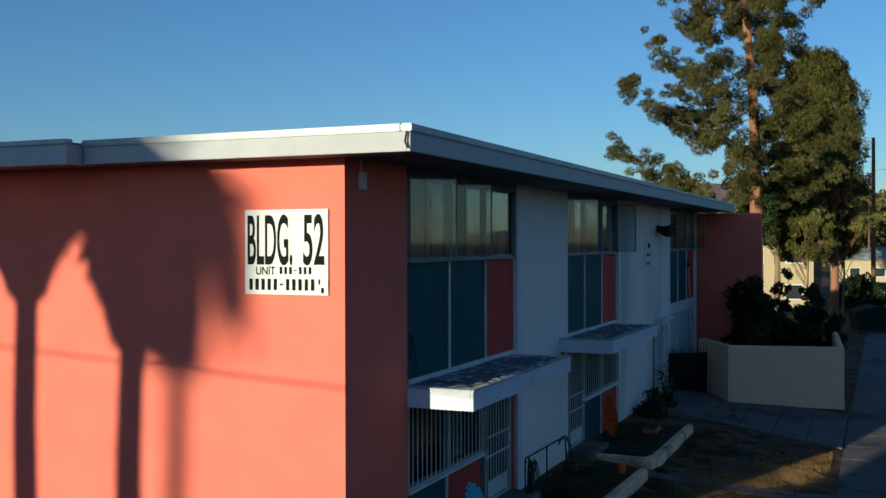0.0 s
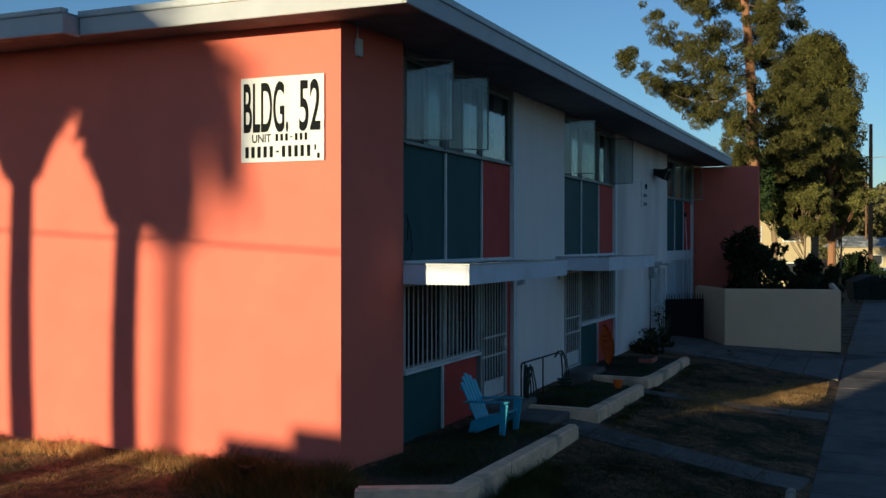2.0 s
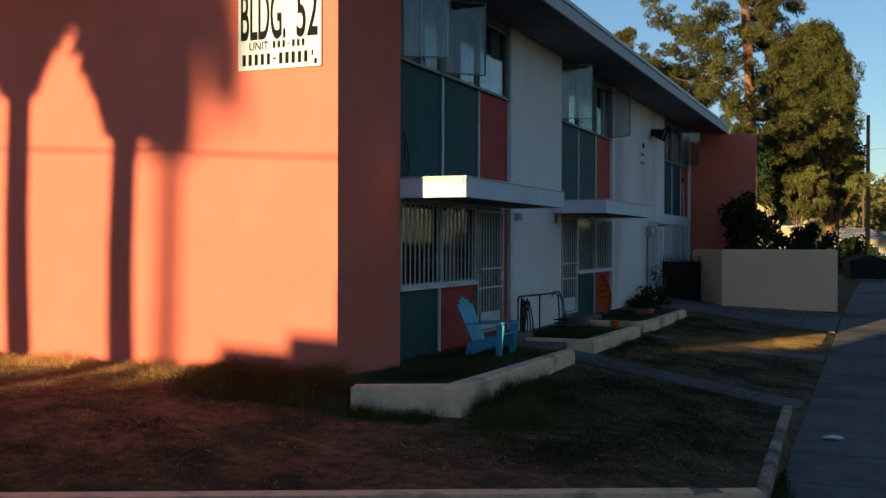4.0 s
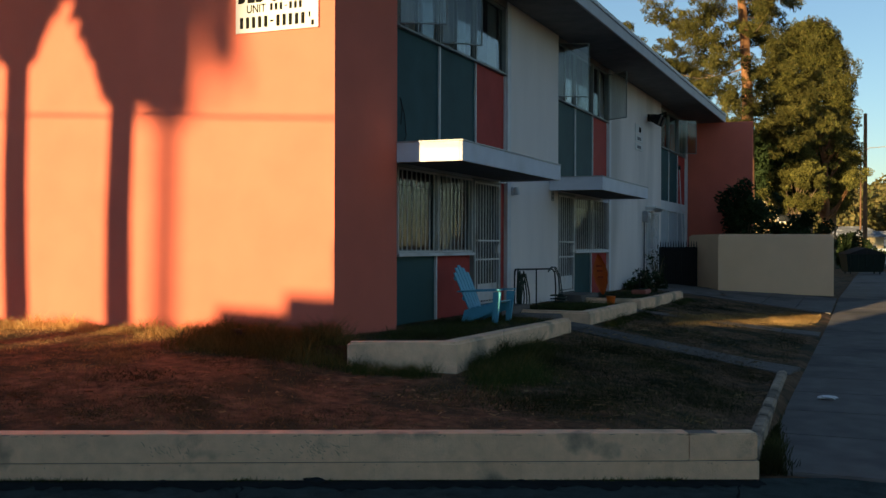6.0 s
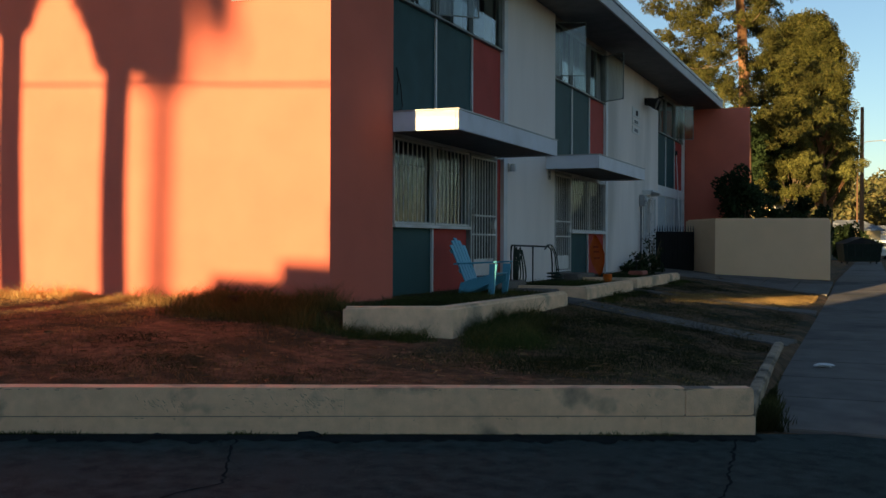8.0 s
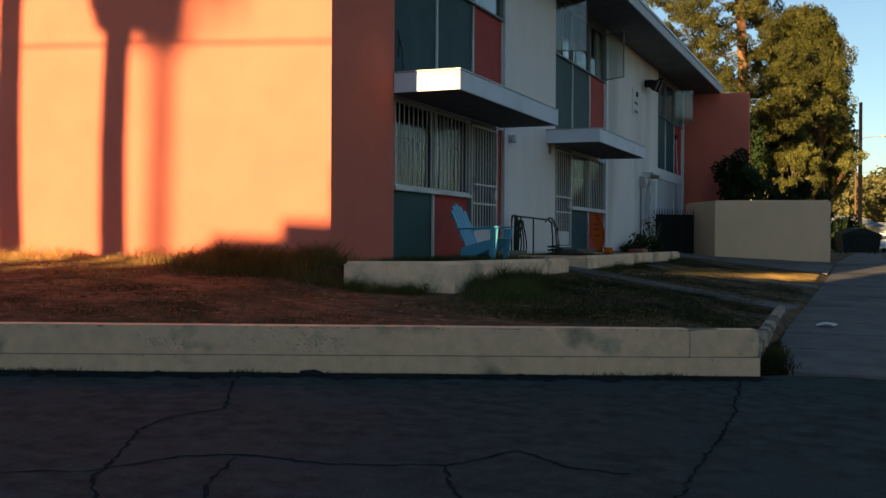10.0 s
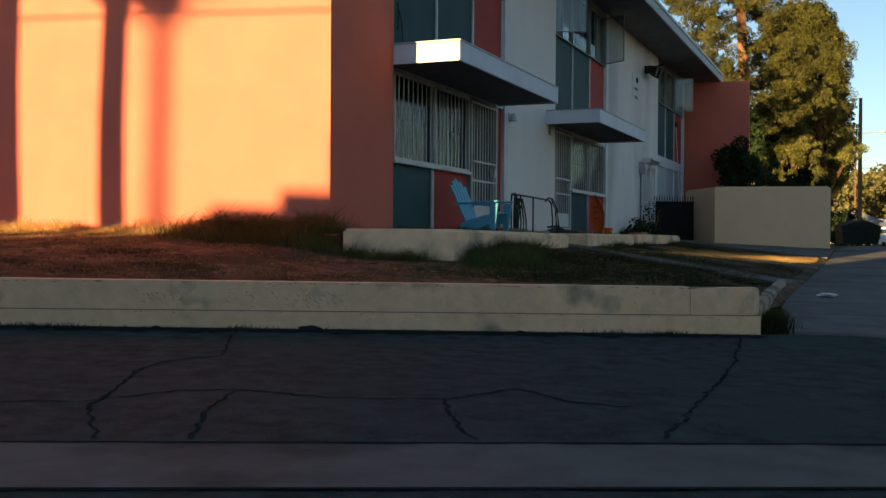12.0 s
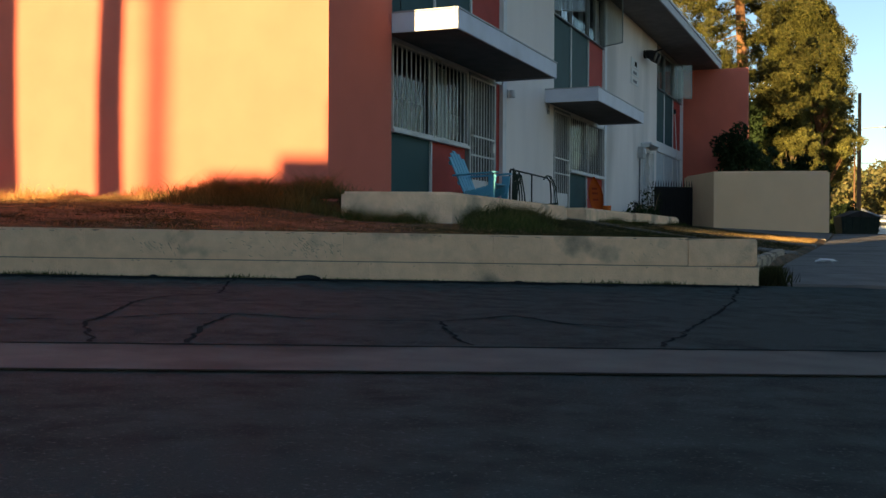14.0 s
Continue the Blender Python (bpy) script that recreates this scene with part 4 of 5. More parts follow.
small_things()


def wall_fittings():
    l = thing("porch_light", "small white porch light beside the front door", "lamp")
    part("base", box(0.002, 0.03, 7.02, 7.16, 3.12, 3.28, 0.005), M_TRIM, l)
    part("shade", tube([(0.09, 7.09, 3.27), (0.09, 7.09, 3.13)], [0.05, 0.065], 12), M_SIGN, l)
    part("bracket", tube([(0.02, 7.09, 3.25), (0.09, 7.09, 3.275)], 0.01, 6), M_TRIM, l)
    n = thing("number_plaque", "small weathered number plaque on the white wall", "plaque")
    part("plate", box(0.002, 0.012, 9.66, 9.86, 3.12, 3.34, 0.003), M_EDGE, n)
    for z in (3.16, 3.25):
        part("number_bar", box(0.013, 0.015, 9.70, 9.82, z, z + 0.055), M_GREYINK, n)
    m = thing("meter_box", "grey electric meter box with its conduit on the white wall", "meter")
    part("case", box(0.002, 0.16, 19.05, 19.42, 2.86, 3.2, 0.012), M_EDGE, m)
    part("dial", tube([(0.16, 19.23, 3.06), (0.21, 19.23, 3.06)], 0.09, 14), M_TRIM, m)
    part("conduit", tube([(0.05, 19.12, 2.87), (0.05, 19.12, 0.9)], 0.025, 8), M_GREYINK, m)
    h = thing("door_hood", "small pale hood board over the side door", "hood")
    part("board", box(0.002, 0.34, 19.45, 20.9, 3.30, 3.36, 0.008), M_TRIM, h)
    for y in (19.5, 20.85):
        part("bracket", box(0.002, 0.26, y - 0.02, y + 0.02, 3.22, 3.298), M_TRIM, h)
    r = thing("leaning_pole", "thin pale pole leaning across the far bay", "pole")
    part("rod", tube([(0.62, 22.8, 1.0), (0.10, 24.75, 4.85)], 0.014, 6), M_BAR, r)
    part("tip", tube([(0.10, 24.74, 4.83), (0.085, 24.8, 4.97)], 0.045, 8), M_BLACK, r)
    t = thing("planter_trough", "faded pink trough at the end of the planter", "trough")
    tr = part("trough", box(0.9, 1.25, 13.55, 14.25, 0.94, 1.06, 0.02), M_PINK, t)
    part("soil", box(0.94, 1.21, 13.6, 14.2, 1.061, 1.066), M_SOIL, tr)


M_PINK = mat("faded_pink_plastic", (0.45, 0.13, 0.10), 0.6, var=0.1, bump=0.05)


def rose_bush(x, y, z0, h, seed):
    """Bare bending canes with few leaves."""
    rng = random.Random(seed)
    t = thing("rose_bush", "spindly bare-caned shrub before the white wall", "bush")
    tips = []
    for k in range(9):
        a, l = rng.uniform(0, 6.3), rng.uniform(0.15, 0.5)
        hh = h * rng.uniform(0.55, 1.0)
        pts = [(x, y, z0 - 0.05), (x + 0.25 * l * math.cos(a), y + 0.25 * l * math.sin(a), z0 + 0.4 * hh), (x + 0.6 * l * math.cos(a + 0.4), y + 0.6 * l * math.sin(a + 0.4), z0 + 0.8 * hh), (x + l * math.cos(a + 0.7), y + l * math.sin(a + 0.7), z0 + hh)]
        part("cane", tube(pts, [0.013, 0.011, 0.009, 0.005], 5), M_GREYBARK, t)
        for p, q in zip(pts[1:], pts[2:]):
            for _ in range(9):
                f = rng.random()
                tips.append([p[i] + (q[i] - p[i]) * f + rng.gauss(0, 0.06) for i in range(3)])
    leaves("foliage", tips, 0.05, M_BUSH, t, np.random.default_rng(seed), 0.5)


wall_fittings()
rose_bush(0.45, 18.9, 0.80, 1.45, 3)
rose_bush(0.5, 17.2, 0.80, 0.7, 4)


def wall_wear():
    """Chipped paint along the garden wall's top edge and joint, two scuffed patches, and dark rubble at its foot."""
    rng = random.Random(31)
    w = thing("wall_scuff", "chipped and scuffed paint on the garden wall", "scuff marks", kind="structure")

    def flake(b, s, h, l, t, ang):
        """A ragged chip or scratch, l long and t high, lying in the wall's face."""
        c, n = math.cos(ang), math.sin(ang)
        P = [(-l, rng.uniform(-t, t) * 0.4), (-0.4 * l, -t * rng.uniform(0.6, 1)), (0.5 * l, -t * rng.uniform(0.5, 1)), (l, rng.uniform(-t, t) * 0.4), (0.4 * l, t), (-0.5 * l, t * rng.uniform(0.6, 1))]
        b.faces.new([b.verts.new((*gpoint(s + u * c - v * n, -0.0165 if h < 0.19 + 0.0105 * s else -0.0032), h + u * n + v * c)) for u, v in P])
    b = bmesh.new()
    for _ in range(60):
        s = rng.uniform(0.2, 11)
        flake(b, s, 0.418 + 0.0105 * s - abs(rng.gauss(0, 0.006)), rng.uniform(0.008, 0.04), rng.uniform(0.002, 0.006), rng.gauss(0, 0.1))
    for _ in range(40):
        s = rng.uniform(0.2, 11)
        flake(b, s, 0.165 + 0.0105 * s - abs(rng.gauss(0, 0.012)), rng.uniform(0.004, 0.02), rng.uniform(0.002, 0.005), rng.gauss(0, 0.5))
    for s0, n, ang in ((5.35, 40, 0.9), (4.6, 18, 0.3), (4.0, 70, 0.75), (1.0, 8, 0.9)):
        for _ in range(n):
            s = rng.gauss(s0, 0.13)
            flake(b, s, 0.285 + 0.0105 * s + max(-0.075, min(0.08, rng.gauss(0, 0.04))), rng.uniform(0.006, 0.028), rng.uniform(0.0012, 0.003), ang + rng.gauss(0, 0.25))
    part("chip", b, M_SCUFF, w)
    for k in range(5):
        s = (4.05, 6.9, 2.2, 8.8, 5.35)[k]
        b = bmesh.new()
        bmesh.ops.create_icosphere(b, subdivisions=2, radius=(0.085, 0.045, 0.035, 0.05, 0.04)[k])
        for v in b.verts:
            v.co = Vector((v.co.x * 1.4, v.co.y * 0.8, v.co.z * 0.45)) * rng.uniform(0.8, 1.2)
        x, y = gpoint(s, -0.06)
        b.transform(Matrix.Translation((x, y, road_z(x, y) + 0.005)))
        tagged(part("tar_lump", b, M_CRACK), "dark lump of tar at the garden wall's foot", "tar", "lumps of tar")


M_SCUFF = mat("scuffed_paint", (0.33, 0.235, 0.17), 0.95, var=0.4, scale=20, bump=0.3)
wall_wear()


def flower_pots():
    for x, y, r, col in ((1.45, 9.15, 0.10, M_ORANGE),):
        z = 0.95 if y < 15 else lawn_z(x, y) + 0.04
        p = thing("flower_pot", "small plant pot by the wall", "pot", "pots by the wall")
        part("pot", tube([(x, y, z - 0.02), (x, y, z + r * 1.6)], [r * 0.75, r], 12), col, p)


flower_pots()


# ---------------- plants ----------------
def foliage_points(rng, blobs, n):
    """Points gathered near the skins of many small clumps."""
    w = np.array([b[3] ** 2 for b in blobs])
    w /= w.sum()
    k = rng.choice(len(blobs), n, p=w)
    B = np.array([[*b[:3], b[3], b[4] if len(b) > 4 else 1.0] for b in blobs])[k]
    d = rng.normal(size=(n, 3))
    d /= np.linalg.norm(d, axis=1)[:, None]
    r = B[:, 3] * rng.uniform(0.3, 1.12, n) ** 0.5 * (1 + 0.16 * np.sin(7 * d[:, 0] + 5 * d[:, 2] + k))
    p = d * r[:, None]
    p[:, 2] *= B[:, 4]
    return B[:, :3] + p


def pine(x, y, z0, h, seed):
    """Limbs sweep out and up; each carries many small loose tufts of needles, with sky between them."""
    rng = np.random.default_rng(seed)
    t = thing("pine_tree", "tall pine with orange bark and loose tufted needles", "tree")
    def axis(f):
        return Vector((x + 0.5 * math.sin(f * 5) * f - 0.6 * f, y + 0.3 * math.sin(f * 4 + 1), z0 + h * f))
    part("trunk", tube([axis(f) for f in np.linspace(0, 0.97, 18)], [0.44 * (1 - f) ** 0.7 + 0.05 for f in np.linspace(0, 0.97, 18)], 10), M_BARK, t)
    blobs = []
    for k in range(46):
        f = 0.30 + 0.68 * (k + rng.random() * 0.9) / 46
        a = k * 2.4 + rng.uniform(-0.4, 0.4)
        L = (7.8 * (1.15 - f) ** 0.75 + 0.5) * rng.uniform(0.6, 1.12) * (1 - 0.22 * math.cos(a - 0.4))
        s = axis(f)
        d = Vector((math.cos(a), math.sin(a), 0.12))
        on = lambda q: s + d * (L * q) + Vector((0, 0, -0.5 * L * 0.35 * math.sin(q * 3) + 0.9 * q * q))
        if k % 3 != 1 and f > 0.45:
            part("limb", tube([on(q) for q in (0, 0.2, 0.4, 0.6, 0.8)], [0.065, 0.05, 0.04, 0.025, 0.012], 6), M_GREYBARK, t)
        for q in np.linspace(0.42, 1.05, max(4, int(L * 1.6))):
            c = on(q)
            for _ in range(3):
                o = rng.normal(0, 0.42 + 0.1 * L * (1 - q) * 0.5, 3)
                blobs.append((c.x + o[0], c.y + o[1], c.z + 0.75 * o[2] + 0.15, rng.uniform(0.22, 0.62), 0.8))
    leaves("crown", foliage_points(rng, blobs, 175000), 0.15, M_PINE, t, rng, 0.14, -0.5)
    return t


def broadleaf(name, label, x, y, z0, h, profile, seed, n, nb, size, leaf, bark, limbs=10, trunk_r=0.4, clump=(0.5, 1.2), tall=0.8, aspect=0.5):
    """A tree whose crown's half width over its height comes from profile: (height share, half width)."""
    rng = np.random.default_rng(seed)
    t = thing(name, label, "tree")
    hs, ws = [p[0] for p in profile], [p[1] for p in profile]
    top = hs[-1]
    part("trunk", tube([(x + 0.15 * math.sin(3 * f), y, z0 - 0.3 + (h * 0.8 + 0.3) * f) for f in np.linspace(0, 1, 9)], [trunk_r * (1 - 0.8 * f) for f in np.linspace(0, 1, 9)], 9), bark, t)
    blobs = []
    for k in range(nb):
        f = rng.uniform(hs[0], top)
        wd = float(np.interp(f, hs, ws))
        a = rng.uniform(0, 2 * math.pi)
        r = wd * math.sqrt(rng.uniform(0.25, 1.0)) * rng.uniform(0.85, 1.08) * (1 + 0.18 * noise.noise(Vector((2.2 * math.cos(a) + seed, 2.2 * math.sin(a), 9 * f))))
        blobs.append((x + r * math.cos(a), y + r * math.sin(a), z0 + f * h, rng.uniform(*clump), tall))
    for k in range(limbs):
        b = blobs[k * 3 % nb]
        f0 = max(0.15, (b[2] - z0) / h - 0.22)
        part("limb", tube([(x, y, z0 + f0 * h), ((x + b[0]) / 2, (y + b[1]) / 2, z0 + f0 * h + 0.4 * (b[2] - z0 - f0 * h)), b[:3]], [min(0.07, trunk_r * 0.4), min(0.05, trunk_r * 0.25), 0.015], 6), bark, t)
    leaves("crown", foliage_points(rng, blobs, n), size, leaf, t, rng, aspect)
    return t


px, py = far(66, 19.4)
pine(px, py, 0.4, 27.0, 5)
px, py = far(102, 36.0)
broadleaf("conical_tree", "tall dense dark green tree with a narrow ragged crown", px, py, 0.4, 23.5,
          [(0.24, 3.4), (0.32, 4.6), (0.45, 4.7), (0.7, 4.3), (0.88, 3.4), (0.96, 2.3), (1.0, 1.1)], 11, 240000, 660, 0.13, M_DENSE, M_GREYBARK, 8, 0.4, (0.32, 0.95), 1.35, 0.3)
for i, (ah, ri, hh, wd, tr) in enumerate(((70, 23.9, 8.8, 0.82, 0.1), (72, 26.5, 11.4, 0.98, 0.36), (73, 27.5, 9.0, 0.5, 0.1), (76, 26.0, 12.5, 1.0, 0.1))):
    px, py = far(ah, ri)
    broadleaf("olive_tree", "sunlit bushy tree with pale bare twigs showing", px, py, 0.4, hh,
              [(0.47, 1.6 * wd), (0.56, 2.6 * wd), (0.7, 2.7 * wd), (0.88, 1.7 * wd), (1.0, 0.4 * wd)], 21 + i, 52000, 260, 0.06, M_OLIVE, M_BARK if tr > 0.3 else M_GREYBARK, 36, tr, (0.16, 0.45))
px, py = far(72, 22.5)
broadleaf("shade_tree", "dark green tree behind the red wing wall", px, py, 0.4, 9.5,
          [(0.56, 1.8), (0.65, 2.6), (0.8, 2.6), (1.0, 1.0)], 31, 20000, 90, 0.13, M_BUSH, M_GREYBARK, 8, 0.3, (0.5, 1.0))
px, py = far(122, 26.5)
broadleaf("shade_tree", "olive green tree rising behind the roof", px, py, 0.4, 12.6,
          [(0.3, 3.5), (0.5, 6.2), (0.8, 5.2), (1.0, 1.6)], 33, 34000, 130, 0.16, M_OLIVE, M_GREYBARK, 8, 0.3, (0.5, 1.1))


for i, (tx, ty, th) in enumerate(((27, 14, 8.5), (30, 27, 10.0), (26, 41, 8.0), (29, 2, 9.0))):
    broadleaf("street_tree", "leafy tree across the street", tx, ty, 0.0, th,
              [(0.3, 1.6), (0.5, 3.4), (0.8, 3.0), (1.0, 1.0)], 51 + i, 5000, 70, 0.22, M_DENSE, M_GREYBARK, 6, 0.25, (0.5, 1.1))


def bush(label, x, y, z0, h, r, seed, n, leaf, size=0.075, nb=40):
    rng = np.random.default_rng(seed)
    t = thing("bush", label, "bush")
    blobs = []
    for k in range(nb):
        a, f = rng.uniform(0, 6.3), rng.uniform(0.12, 1)
        q = r * math.sqrt(rng.random()) * math.sin(min(1, f * 1.1 + 0.25) * math.pi * 0.85) ** 0.5
        blobs.append((x + q * math.cos(a), y + q * math.sin(a), z0 + h * f * 0.92, rng.uniform(0.15, 0.34) * r))
    for k in range(5):
        b = blobs[k * 7 % nb]
        part("stem", tube([(x + 0.1 * k - 0.2, y, z0 - 0.1), (x + (b[0] - x) * 0.4, y + (b[1] - y) * 0.4, z0 + h * 0.4), b[:3]], [0.04, 0.03, 0.01], 5), M_GREYBARK, t)
    leaves("foliage", foliage_points(rng, blobs, n), size, leaf, t, rng, 0.5)
    return t


bush("tall dark green shrub inside the enclosure", 2.15, 25.7, 0.55, 4.0, 1.25, 41, 9000, M_BUSH)
bush("dark green shrub inside the enclosure", 3.75, 26.0, 0.55, 2.85, 1.0, 42, 8000, M_BUSH)
bush("dark green shrub inside the enclosure", 4.35, 27.9, 0.55, 2.8, 1.0, 43, 6000, M_BUSH)
bush("weedy dark plants in the planter", 0.5, 16.6, 0.78, 0.42, 0.5, 45, 500, M_BUSH, 0.07)
bush("weedy dark plants in the planter", 0.4, 18.4, 0.78, 0.6, 0.45, 46, 500, M_BUSH, 0.07)
px, py = far(45, 14.25)
bush("loose dark shrub behind the wing wall", px, py, 0.3, 4.7, 0.62, 49, 1500, M_BUSH, 0.09, 26)
px, py = far(60, 20.9)
bush("rounded dark shrub before the cream house", px, py, 0.3, 3.1, 1.0, 50, 4000, M_BUSH, 0.09, 40)
# added filler: dark foliage stands in for the shade of the yard
px, py = far(77, 30.4)
bush("dark shrubs added to fill the shaded street yard", px, py, 0.3, 2.7, 1.9, 52, 5000, M_BUSH, 0.13, 40)


def grass(name, label, spots, n, h, leaf, seed, lean=0.4):
    """Blades of grass within round spots (x, y, radius, weight), all one stuff."""
    rng = np.random.default_rng(seed)
    w = np.array([s[3] for s in spots], float)
    k = rng.choice(len(spots), n, p=w / w.sum())
    v, f = [], []
    for i in range(n):
        sx, sy, r, _, *hh = spots[k[i]]
        a, q = rng.uniform(0, 6.283), r * math.sqrt(rng.random())
        x, y = sx + q * math.cos(a), sy + q * math.sin(a)
        if behind(x, y) < 0.22 or x > 5.25 or (y > -0.01 and x < 0.01):
            continue
        inbed = 0.0 < x < 1.7 and y > -0.25 - 0.4 * (1.7 - x) and (y < 4.6 or 6.2 < y < 9.5 or 10.4 < y < 15)
        z = (0.925 if inbed else lawn_z(x, y)) - 0.01
        H = (hh[0] if hh else h) * rng.uniform(0.4, 1.25) * (1 - 0.5 * q / r)
        b = rng.uniform(0, 6.283)
        wd = 0.002 + 0.008 * H * rng.random()
        dx, dy = lean * H * math.cos(b), lean * H * math.sin(b)
        c = rng.uniform(0, 6.283)
        ux, uy = wd * math.cos(c), wd * math.sin(c)
        q0 = len(v)
        v += [(x - ux, y - uy, z), (x + ux, y + uy, z), (x + 0.35 * dx + 0.7 * ux, y + 0.35 * dy + 0.7 * uy, z + 0.6 * H), (x + 0.35 * dx - 0.7 * ux, y + 0.35 * dy - 0.7 * uy, z + 0.6 * H), (x + dx, y + dy, z + H)]
        f += [(q0, q0 + 1, q0 + 2, q0 + 3), (q0 + 3, q0 + 2, q0 + 4)]
    return tagged(raw(name, v, f, leaf), label, "grass", kind="stuff")


rg = random.Random(77)
corner = [(-0.55 + rg.uniform(-1.0, 0.85), -0.65 + rg.uniform(-0.5, 0.4), 0.34, 1, rg.uniform(0.12, 0.42)) for _ in range(80)]
corner += [(0.4 + rg.uniform(0, 1.2), -1.0 + rg.uniform(-0.15, 0.3) + 0.1, 0.22, 0.6, 0.2) for _ in range(9)]
corner += [(2.1 + rg.uniform(0, 0.35), rg.uniform(-0.4, 1.8), 0.22, 0.8, 0.26) for _ in range(22)]
grass("grass", "tall dark green weeds at the building's corner", corner, 26000, 0.3, M_WEED, 5, 0.75)
edge = [(x, -0.16 - 0.35 * rg.random(), 0.25, 1, rg.uniform(0.06, 0.30)) for x in np.arange(-9, -0.5, 0.16)]
grass("grass", "dry straw-coloured grass along the foot of the wall", edge, 17000, 0.15, M_SUNSTRAW, 6, 0.6)
sunny = [(rg.uniform(-8.5, -1.2), -0.3 - 3.2 * rg.random() ** 1.4, 0.3, 1, rg.uniform(0.02, 0.08)) for _ in range(200)]
grass("grass", "dry straw standing on the sunny lawn by the wall", sunny, 30000, 0.06, M_SUNSTRAW, 17, 0.8)
mats = [(rg.uniform(-6.5, 4.0), rg.uniform(-4.4, -1.0), rg.uniform(0.3, 0.7), 1, rg.uniform(0.03, 0.07)) for _ in range(60)]
grass("grass", "flattened dull brown grass in patches on the dirt", mats, 30000, 0.05, M_GRASS, 18, 1.6)
spread = [(rg.uniform(-7, 5), rg.uniform(-5, 6), 0.45, 1, rg.uniform(0.03, 0.11)) for _ in range(520)]
grass("grass", "sparse short dry grass on the lawn", spread, 46000, 0.06, M_SHADESTRAW, 7, 0.9)
back = [(rg.uniform(2.0, 5.2), rg.uniform(0.5, 16), 0.5, 1, rg.uniform(0.04, 0.09)) for _ in range(300)]
back += [(rg.uniform(2.0, 5.1), rg.uniform(-1.8, 4.4), 0.5, 1.6, rg.uniform(0.05, 0.11)) for _ in range(160)]
back += [(rg.uniform(0.2, 1.6), rg.uniform(0, 15), 0.4, 0.8, rg.uniform(0.05, 0.14)) for _ in range(120)]
# bright straw follows the sun strip's line, adding to its light by colour
band = [(2.75 + 2.45 * q + rg.uniform(-0.3, 0.3), 9.3 + 5.6 * q + rg.uniform(-0.9, 0.9), 0.35, 1, rg.uniform(0.05, 0.12)) for q in [rg.random() for _ in range(140)]]
grass("grass", "dry straw grass laid along the sunlit strip of lawn to brighten it", band, 30000, 0.09, M_SUNSTRAW, 9, 0.8)
grass("grass", "short dull green grass on the lawn", back, 110000, 0.07, M_GRASS, 8, 0.8)
foot = [(1.98 + abs(rg.gauss(0, 0.14)), rg.uniform(-0.35, 2.4), 0.16, 1, rg.uniform(0.12, 0.36)) for _ in range(46)]
foot += [(2.2 + rg.uniform(0, 0.6), rg.uniform(-0.9, 0.9), 0.25, 1, rg.uniform(0.12, 0.3)) for _ in range(20)]
foot += [(0.5 + 1.2 * q, -1.0 + 0.45 * q - 0.2 * rg.random(), 0.15, 0.7, rg.uniform(0.1, 0.26)) for q in [rg.random() for _ in range(16)]]
foot += [(1.98 + 0.2 * rg.random(), rg.uniform(6.2, 15), 0.16, 0.7, rg.uniform(0.06, 0.18)) for _ in range(40)]
grass("weeds", "dark green weeds along the foot of the planter walls", foot, 15000, 0.2, M_DARKWEED, 15, 0.7)
beds = [(rg.uniform(0.3, 1.5), rg.uniform(-0.1, 4.4), 0.35, 1, rg.uniform(0.06, 0.16)) for _ in range(60)]
beds += [(rg.uniform(0.3, 1.5), rg.uniform(6.4, 9.3), 0.35, 1, rg.uniform(0.06, 0.16)) for _ in range(44)]
beds += [(rg.uniform(0.3, 1.5), rg.uniform(10.6, 14.8), 0.35, 0.8, rg.uniform(0.06, 0.14)) for _ in range(50)]
grass("grass", "short dark green grass growing in the planters", beds, 26000, 0.1, M_DARKWEED, 16, 0.8)



def kerb_weeds():
    rng = np.random.default_rng(12)
    v, f = [], []
    for i in range(5200):
        y = rng.uniform(-1.7, 2.4)
        near = max(0.25, 1 - (y + 1.7) / 3.2)
        x = 5.52 - 0.033 * (y + 2) + abs(rng.normal(0, 0.11 * near))
        z, H, b = walk_z(y) - 0.02, rng.uniform(0.03, 0.22) * near, rng.uniform(0, 6.3)
        q = len(v)
        dx, dy = 0.5 * H * math.cos(b), 0.5 * H * math.sin(b)
        v += [(x - 0.006, y, z), (x + 0.006, y + 0.004, z), (x + dx, y + dy, z + H)]
        f.append((q, q + 1, q + 2))
    tagged(raw("weeds", v, f, M_GRASS), "dark weeds along the kerb of the sidewalk", "weeds", kind="stuff")


kerb_weeds()


def wall_foot_weeds():
    """A thin ragged line of moss, dirt and small weeds where the garden wall meets the alley."""
    rng = np.random.default_rng(19)
    v, f = [], []
    tufts = rng.uniform(0.1, 14.5, 26)
    for i in range(6500):
        tall = rng.random() < 0.16
        s = rng.choice(tufts) + rng.normal(0, 0.09) if tall else rng.uniform(0.05, 14.8)
        x, y = gpoint(s, -0.008 - abs(rng.normal(0, 0.03)))
        z, H, b = road_z(x, y) - 0.008, rng.uniform(0.015, 0.06) if tall else rng.uniform(0.008, 0.03), rng.uniform(0, 6.3)
        q = len(v)
        dx, dy = 0.6 * H * math.cos(b), 0.6 * H * math.sin(b)
        v += [(x - 0.006, y, z), (x + 0.006, y + 0.004, z), (x + dx, y + dy, z + H)]
        f.append((q, q + 1, q + 2))
    tagged(raw("weeds", v, f, M_DARKWEED), "small dark weeds and moss along the garden wall's foot", "weeds", kind="stuff")


wall_foot_weeds()


